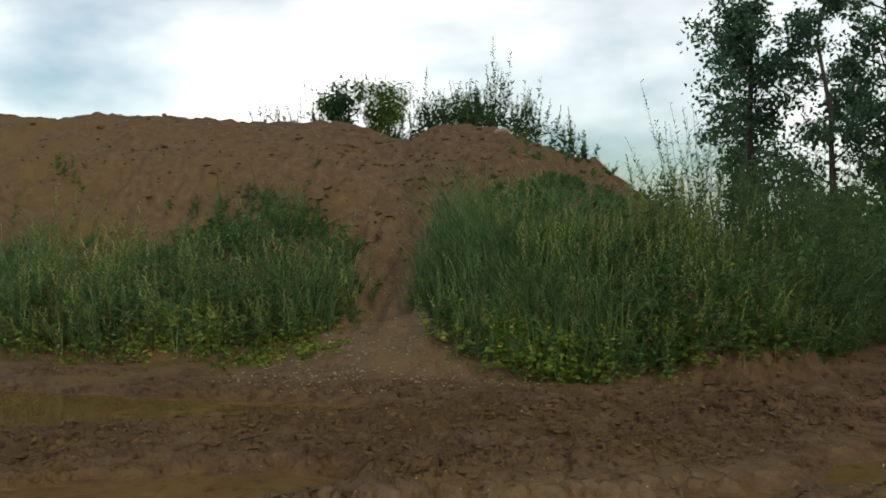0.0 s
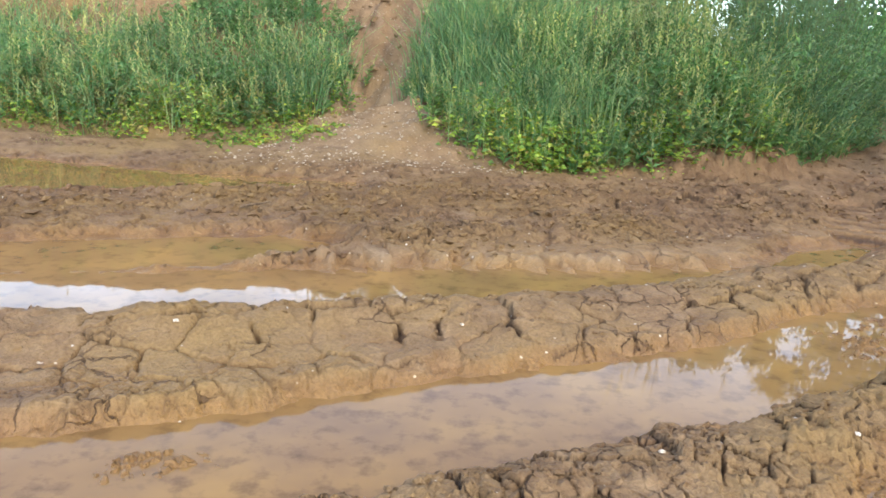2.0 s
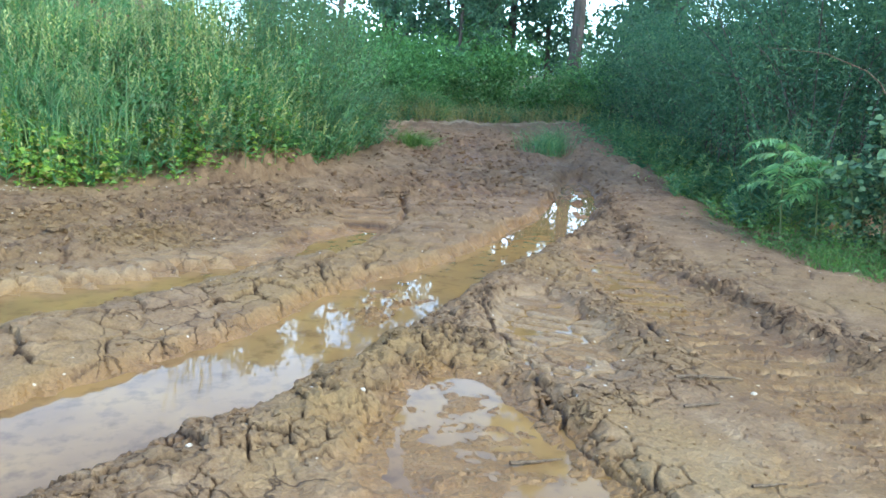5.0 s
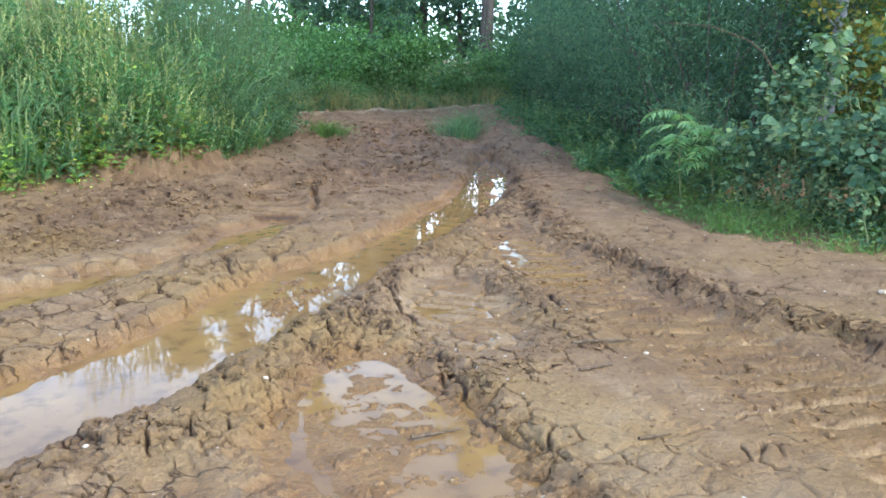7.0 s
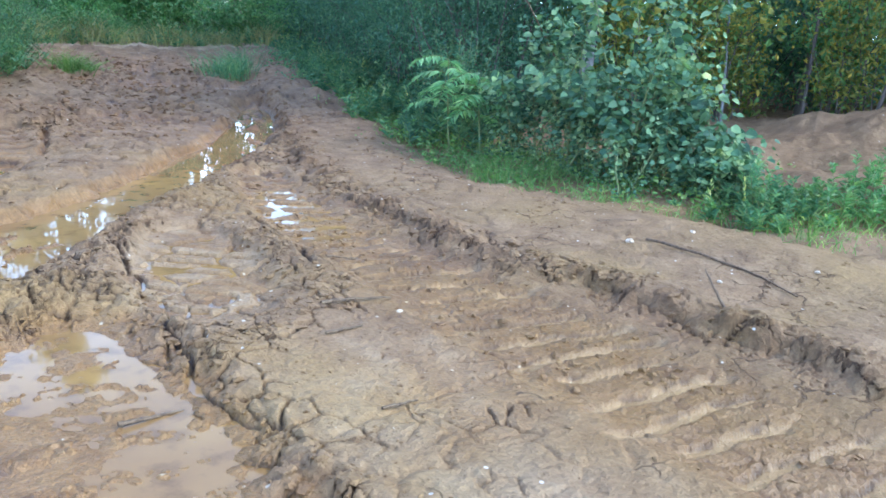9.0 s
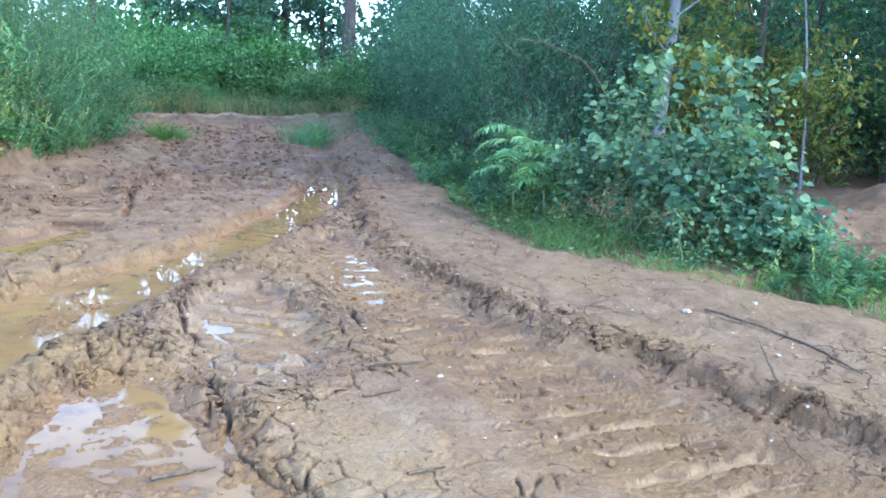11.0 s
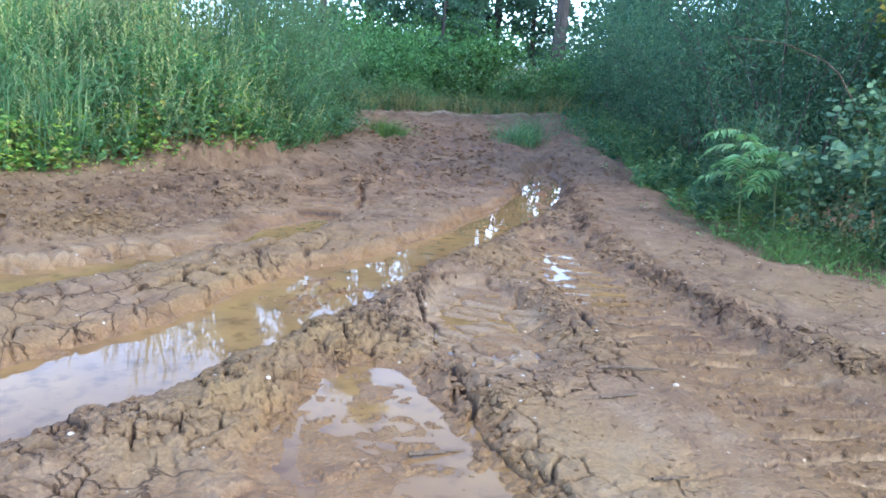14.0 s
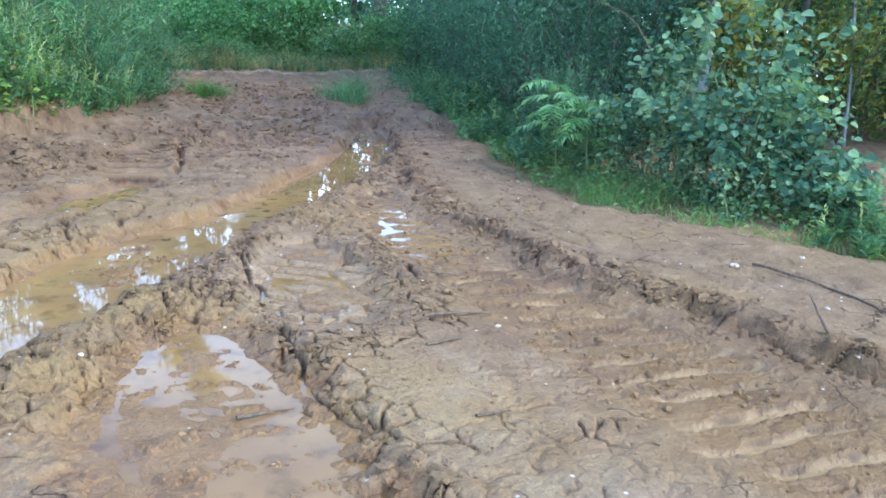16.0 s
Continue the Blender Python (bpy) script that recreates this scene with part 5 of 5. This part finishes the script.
for i, (tx, ty, w, h) in enumerate(((10.6, 5.6, 1.5, 2.6), (11.8, 4.6, 1.6, 2.6), (12.8, 3.2, 1.7, 2.4), (12.9, 1.4, 1.7, 2.3), (12.6, -0.4, 1.6, 2.2))):
    shrub("yellowing_shrub", tx, ty, w, h, "thin shrub with yellow and green leaves under the slim trees", 381 + i, YELLOW_LEAF, 3200, 0.085, 0.5, 16, group="shrubs by the lane")
for i, (tx, ty, lean) in enumerate(((11.4, 4.3, 0.25), (12.2, 2.6, -0.3), (11.9, 1.0, 0.5), (12.4, 3.6, 0.1))):
    pile = Pile()
    t = np.linspace(0, 1, 10)
    pile.tube(np.column_stack([0.22 * np.sin(3 * t + 2 * i) - 0.22 * math.sin(2 * i), lean * (t * 2.2 + t ** 2), 4.2 * t]), (0.016 + 0.008 * (i % 2)) * (1 - 0.7 * t) + 0.005, 7)
    ob = new("thin_trunk", pile.mesh("thin_trunk", BARK if i % 2 else PALE_BARK, True))
    ob.location = (tx, ty, height_at(tx, ty) - 0.05)
    tagged(ob, "thin leaning grey trunk behind the heap of earth", "tree trunk", "thin trunks")


def far_wood(name, turn0, turn1, near_r, far_r, high, count, label, seed):
    """Leaves of the wood farther back, in loose clumps on thin stems."""
    g = np.random.default_rng(seed)
    k = count // 60
    a, r = np.radians(turn0 + (turn1 - turn0) * g.random(k)), near_r + (far_r - near_r) * g.random(k)
    c = np.column_stack([r * np.sin(a), r * np.cos(a), high * g.random(k) ** 0.9])
    p = np.repeat(c, 60, 0) + g.normal(size=(k * 60, 3)) * [0.8, 0.8, 0.6]
    p[:, 2] = np.abs(p[:, 2]) + 0.1
    size = 0.2 + 0.2 * g.random(len(p))
    pile = Pile()
    pile.leaves(p, g.normal(size=p.shape), g.normal(size=p.shape) + [0, 0, 0.6], size, size * 0.7, widest=0.5)
    return tagged(new(name, pile.mesh(name, TREE_LEAF)), label, "woods", kind="stuff")


far_wood("far_wood", 58, 112, 19, 30, 9.0, 26000, "deep shady wood behind the shrubs", 361)
far_wood("far_wood", 16, 58, 33, 42, 4.0, 7000, "shady wood beyond the end of the lane", 362)

# grass along the verge and tufts in the lane
grass("dry_grass", [(-11, 9.1), (-6, 9.0), (-3.2, 9.1), (-2.2, 9.9), (-3, 10.4), (-6, 10.3), (-11, 10.4)], 5000, "thin dry grass before the stand of weeds", 411, 0.11, STRAW)
undergrowth("verge_herbs", [(6.3, 4.8), (6.2, 4.1), (6.2, 3.4), (6.6, 2.9), (6.6, 1.6), (7.5, 1.6), (7.4, 3.4), (7.0, 4.9), (8.0, 6.6), (9.6, 9.2), (8.8, 9.4), (7.0, 6.3)], 850, "low green herbs creeping out over the verge", 409, leaf=GRASS, size=0.05, high=0.22, stray=0.22)
undergrowth("verge_herbs", [(8.7, 9.2), (9.7, 9.2), (12.2, 13.2), (15.0, 18.0), (14.4, 18.6), (11.4, 13.6)], 1300, "low green herbs along the edge of the lane", 410, leaf=FEATHER, size=0.07, high=0.40, stray=0.45)
grass("verge_grass", [(6.15, 4.9), (5.95, 4.1), (5.85, 3.4), (6.2, 2.9), (6.35, 2.1), (6.3, 1.2), (7.6, 1.0), (7.8, 3.0), (7.4, 5.0), (9.2, 8.8), (8.7, 9.2), (7.0, 6.2)], 10000, "short green grass on the verge", 401, 0.15, GRASS, 0.007)
grass("lane_end_grass", [(7.4, 19.6), (9, 20.3), (12, 20.6), (15, 19.6), (16, 21.4), (12, 22.6), (7.4, 22.2)], 5500, "rough yellow-green grass at the end of the lane", 402, 0.62, STRAW, 0.014, 0.25, 0.3)
weeds("lane_end_weeds", [(7.2, 19.4), (9, 20.4), (12, 20.7), (15, 19.8), (16, 21), (12, 22.0), (7.4, 21.4)], 260, 0.8, "green weeds at the end of the lane", 405, spikes=0.1, leaf=FEATHER, many=24, long=0.14)
weeds("verge_weeds", [(7.2, 6.1), (8.95, 9.2), (14.6, 18.4), (15.2, 20.2), (16, 20), (10.0, 9.4), (8.2, 6.2)], 1100, 0.8, "green weeds along the edge of the lane", 406, spikes=0.05, leaf=FEATHER, many=30, long=0.13, stray=0.26)
grass("grass_tuft", [(6.2, 13.4), (6.6, 13.1), (7.0, 13.6), (6.6, 14.1)], 1500, "small green tuft of grass in the lane", 403, 0.30, GRASS, 0.010)
grass("grass_tuft", [(8.6, 12.6), (9.2, 12.4), (9.6, 13.2), (9.0, 13.6)], 1100, "thin green tuft of grass in the lane", 404, 0.55, FEATHER, 0.012)


# ---- loose things on the mud ----
def on_mud(x, y):
    return float(mud(np.array([x]), np.array([y]))[0][0])


def stick(name, points, radius, label, lift=0.006):
    """A bent dry stick lying on the mud; points as (x, y, height over the mud)."""
    p = np.array([(x, y, on_mud(x, y) + lift + h) for x, y, h in points])
    t = np.linspace(0, 1, 9)
    u = np.linspace(0, 1, len(p))
    q = np.stack([np.interp(t, u, p[:, k]) for k in range(3)], 1) + rng.normal(size=(9, 3)) * radius * 0.22
    pile = Pile()
    root = q[0].copy()
    pile.tube(q - root, radius * (1 - 0.55 * t), 6)
    ob = new(name, pile.mesh(name, TWIG, True))
    ob.location = Vector(root.tolist())
    return tagged(ob, label, "stick", "sticks on the mud")


stick("stick", [(3.03, 2.45, 0.0), (3.2, 2.41, 0.02), (3.42, 2.37, 0.01)], 0.011, "short dry brown stick lying on the mud")
stick("stick", [(2.84, 2.17, 0.0), (3.02, 2.13, 0.0)], 0.009, "short broken stick lying on the mud")
stick("stick", [(5.45, 2.05, 0.0), (5.36, 1.68, 0.015), (5.34, 1.3, 0.0), (5.18, 0.95, 0.01)], 0.011, "long bent grey branch lying beside the rut")
stick("stick", [(4.55, 1.1, 0.0), (4.62, 1.2, 0.08), (4.7, 1.3, 0.15)], 0.009, "dry twig sticking up out of the rut's bank")
stick("stick", [(5.55, 2.5, 0.0), (5.75, 2.3, 0.0)], 0.007, "thin dry twig lying beside the rut")
stick("stick", [(2.58, 1.52, 0.0), (2.75, 1.5, 0.004)], 0.007, "thin dark twig lying on the mud")
stick("stick", [(1.84, 2.07, 0.01), (2.08, 2.05, 0.015)], 0.010, "stick half sunk in the muddy film")
stick("stick", [(-2.35, 6.25, 0.02), (-2.1, 6.35, 0.03)], 0.014, "pale broken stick on the churned mud")
stick("stick", [(3.55, 3.05, 0.01), (3.75, 3.02, 0.0)], 0.007, "thin straw lying on the tyre print")


def stone_mesh(seed):
    g = np.random.default_rng(seed)
    bm = bmesh.new()
    bmesh.ops.create_icosphere(bm, subdivisions=2, radius=1)
    for v in bm.verts:
        v.co = v.co * (1 + 0.35 * noise.noise(v.co * 1.3 + Vector((seed * 3.1, 0, 0)))) * Vector((1, 0.75, 0.5))
    me = bpy.data.meshes.new("stone")
    bm.to_mesh(me)
    bm.free()
    me.materials.append(STONE)
    return me


STONES = [stone_mesh(i) for i in range(4)]
for i, (x, y, r, label) in enumerate(((5.32, 2.1, 0.035, "white flat stone beside the rut"), (5.05, 1.35, 0.018, "small pale stone on the mud"), (3.32, 2.2, 0.015, "small pale stone on the mud"), (0.9, 2.62, 0.016, "small pale stone on the bank"), (-0.2, 3.7, 0.014, "small pale stone on the bank"), (-1.6, 3.3, 0.016, "small pale stone on the bank"), (-2.35, 12.6, 0.05, "pale stone on the path up the mound"), (-0.55, 15.1, 0.16, "white rubble near the crest of the mound"), (5.8, 1.9, 0.02, "small pale stone beside the rut"), (1.46, 2.75, 0.014, "small pale stone on the bank"), (0.66, 2.5, 0.014, "small pale stone on the bank"), (5.6, 1.0, 0.018, "small pale stone beside the rut"))):
    ob = new("stone", STONES[i % 4])
    ob.matrix_world = Matrix.Translation((x, y, (on_mud(x, y) if y < 9 else height_at(x, y)) + r * 0.25)) @ Matrix.Rotation(i * 1.3, 4, "Z") @ Matrix.Scale(r, 4)
    tagged(ob, label, "stone", "stones")


def gravel(name, corners, count, lo, hi, label, seed):
    """Small pale stones strewn about, too many to count."""
    p = scatter(corners, count, seed)
    g = np.random.default_rng(seed)
    z = mud(p[:, 0], p[:, 1])[0]
    r = lo + (hi - lo) * g.random(count) ** 3
    corner = np.array([(1, 0, 0), (0, 1, 0), (-1, 0, 0), (0, -1, 0), (0, 0, 0.8), (0, 0, -0.8)], float)
    tri = np.array([(0, 1, 4), (1, 2, 4), (2, 3, 4), (3, 0, 4), (1, 0, 5), (2, 1, 5), (3, 2, 5), (0, 3, 5)])
    v = corner[None] * r[:, None, None] * (0.7 + 0.6 * g.random((count, 6, 1)))
    a = g.random(count) * 6.28
    c, s = np.cos(a)[:, None], np.sin(a)[:, None]
    v = np.stack([v[..., 0] * c - v[..., 1] * s, v[..., 0] * s + v[..., 1] * c, v[..., 2] * 0.7], -1) + np.column_stack([p, z + r * 0.25])[:, None]
    f = (np.arange(count)[:, None, None] * 6 + tri[None]).reshape(-1, 3)
    return tagged(new(name, mesh_of(name, v.reshape(-1, 3), f, STONE)), label, "gravel", kind="stuff")


gravel("gravel", [(-3.6, 8.4), (-1.6, 8.1), (0.3, 8.5), (-1.0, 9.6), (-1.3, 11.5), (-1.5, 14.5), (-3.2, 14.5), (-2.6, 11.0)], 1500, 0.009, 0.026, "pale pebbles strewn over the washed-down earth", 501)
gravel("gravel", [(-2, 2.4), (4.2, 0.9), (6.4, 1.4), (6.2, 4.8), (8, 9), (3.5, 8.2), (-4, 8.0), (-5, 5)], 420, 0.003, 0.011, "small pale grit scattered over the mud", 502)
gravel("gravel", [(-14, 12), (-3, 13), (-2.5, 17), (-14, 17)], 200, 0.010, 0.035, "pale pebbles on the bare slope of the mound", 503)


def clods(name, line, count, spread, lo, hi, label, seed, wet=0.8, least=0.035):
    """Broken lumps of mud along a thrown-up bank."""
    g = np.random.default_rng(seed)
    pts = np.array(line)[:, :2]
    seg = np.concatenate([[0], np.cumsum(np.hypot(*np.diff(pts, axis=0).T))])
    s = g.random(count) * seg[-1]
    p = np.stack([np.interp(s, seg, pts[:, 0]), np.interp(s, seg, pts[:, 1])], 1) + g.normal(size=(count, 2)) * spread
    p = p[fbm(p[:, 0], p[:, 1], 0.35, 2, seed) + 0.2 * g.normal(size=count) > -0.08]
    z = mud(p[:, 0], p[:, 1])[0]
    p, z = p[z > least], z[z > least]
    n = len(p)
    r = lo + (hi - lo) * g.random(n) ** 2.5
    gr = (1 + 5 ** 0.5) / 2
    corner = unit(np.array([(-1, gr, 0), (1, gr, 0), (-1, -gr, 0), (1, -gr, 0), (0, -1, gr), (0, 1, gr), (0, -1, -gr), (0, 1, -gr), (gr, 0, -1), (gr, 0, 1), (-gr, 0, -1), (-gr, 0, 1)]))
    bm = bmesh.new()
    vs = [bm.verts.new(c) for c in corner]
    hull = bmesh.ops.convex_hull(bm, input=vs)
    bm.verts.index_update()
    tri = np.array([[v.index for v in f.verts] for f in bm.faces])
    bm.free()
    v = corner[None] * r[:, None, None] * (0.4 + 1.0 * g.random((n, 12, 1))) * (0.5 + 0.9 * g.random((n, 1, 3)))
    a = g.random(n) * 6.28
    c, q = np.cos(a)[:, None], np.sin(a)[:, None]
    v = np.stack([v[..., 0] * c - v[..., 1] * q, v[..., 0] * q + v[..., 1] * c, v[..., 2] * 0.6], -1) + np.column_stack([p, z + r * 0.1])[:, None]
    f = (np.arange(n)[:, None, None] * 12 + tri[None]).reshape(-1, 3)
    me = mesh_of(name, v.reshape(-1, 3), f, EARTH, False)
    me.attributes.new("damp_shade", "FLOAT", "POINT").data.foreach_set("value", np.repeat(wet * (0.3 + 0.9 * g.random(n)), 12).astype(np.float32))
    return tagged(new(name, me), label, "mud clods", kind="stuff")


clods("mud_clods", RIDGE_INNER, 2200, 0.13, 0.004, 0.022, "broken brown clods on the bank beside the long puddle", 601, 0.6)
clods("mud_clods", RIDGE_MID_A, 900, 0.09, 0.005, 0.028, "broken brown clods on a low bank between ruts", 602, 0.6)
clods("mud_clods", RIDGE_MID_B, 900, 0.10, 0.005, 0.028, "broken brown clods on a low bank between ruts", 603, 0.35)
clods("mud_clods", RIDGE_RIM, 2000, 0.10, 0.006, 0.038, "dark crumbled clods along the rim of a tyre rut", 604, 0.7)
clods("mud_clods", RUT_FILM, 400, 0.17, 0.002, 0.006, "crumbs of mud standing out of the thin film of water", 612, 0.3, 0.012)
clods("mud_clods", [(2.0, 4.1), (2.3, 4.4), (2.7, 4.7)], 420, 0.13, 0.004, 0.016, "crumbs of mud standing out of the long puddle", 613, 0.3, 0.0)
clods("mud_clods", RIDGE_BETWEEN, 800, 0.25, 0.005, 0.022, "small clods on the cracked bank between puddles", 605, 0.4)
clods("mud_clods", RIDGE_OUTER, 3000, 0.24, 0.008, 0.045, "dark broken clods thrown up beside the second rut", 606, 0.7)
clods("mud_clods", RIDGE_CLODS, 3600, 0.42, 0.008, 0.055, "churned brown clods near the foot of the mound", 607, 0.7)
clods("mud_clods", PRINT_NEAR, 2000, 0.28, 0.004, 0.024, "small crumbs of mud in the tyre print", 608, 0.5)
clods("mud_clods", [(4.9, 0.0), (5.1, 2.0), (5.5, 4.0), (7.0, 7.5), (9.5, 12), (11.5, 17)], 2400, 0.6, 0.005, 0.026, "crumbs of earth scattered beside the rut", 609, 0.4)
clods("mud_clods", [(4.5, 8.0), (6.5, 11), (9.0, 16.0)], 3200, 0.9, 0.012, 0.060, "brown clods scattered over the lane", 610, 0.9)
clods("mud_clods", [(-6, 13), (-1.5, 14), (-2.2, 11.5), (-1.8, 15.5), (-10, 15)], 2000, 1.3, 0.014, 0.075, "clods of red earth on the slope of the mound", 611, 0.0)

clods("mud_clods", [(2.4, 1.1), (2.75, 1.7), (3.1, 2.2)], 520, 0.30, 0.003, 0.011, "fine dark crumbs strewn over a smooth pan of mud", 614, 0.9)
clods("mud_clods", [(-1.8, 3.3), (1.0, 4.5), (3.2, 6.2), (5.0, 8.0)], 1500, 0.55, 0.004, 0.018, "dark crumbs of mud strewn over the track", 615, 0.9)
twigs = Pile()
t = np.linspace(0, 1, 12)
arch = np.column_stack([np.interp(t, [0, 0.3, 0.65, 1], [7.75, 7.3, 6.96, 6.6]), np.interp(t, [0, 0.3, 0.65, 1], [4.4, 4.72, 5.05, 5.4]), np.interp(t, [0, 0.3, 0.65, 1], [0.9, 1.72, 1.9, 1.93])])
twigs.tube(arch - arch[0], np.linspace(0.008, 0.003, 12), 5)
bare = new("bare_branch", twigs.mesh("bare_branch", TWIG, True))
bare.location = Vector(arch[0].tolist())
tagged(bare, "thin bare branch arching out of the shrubs", "branch")
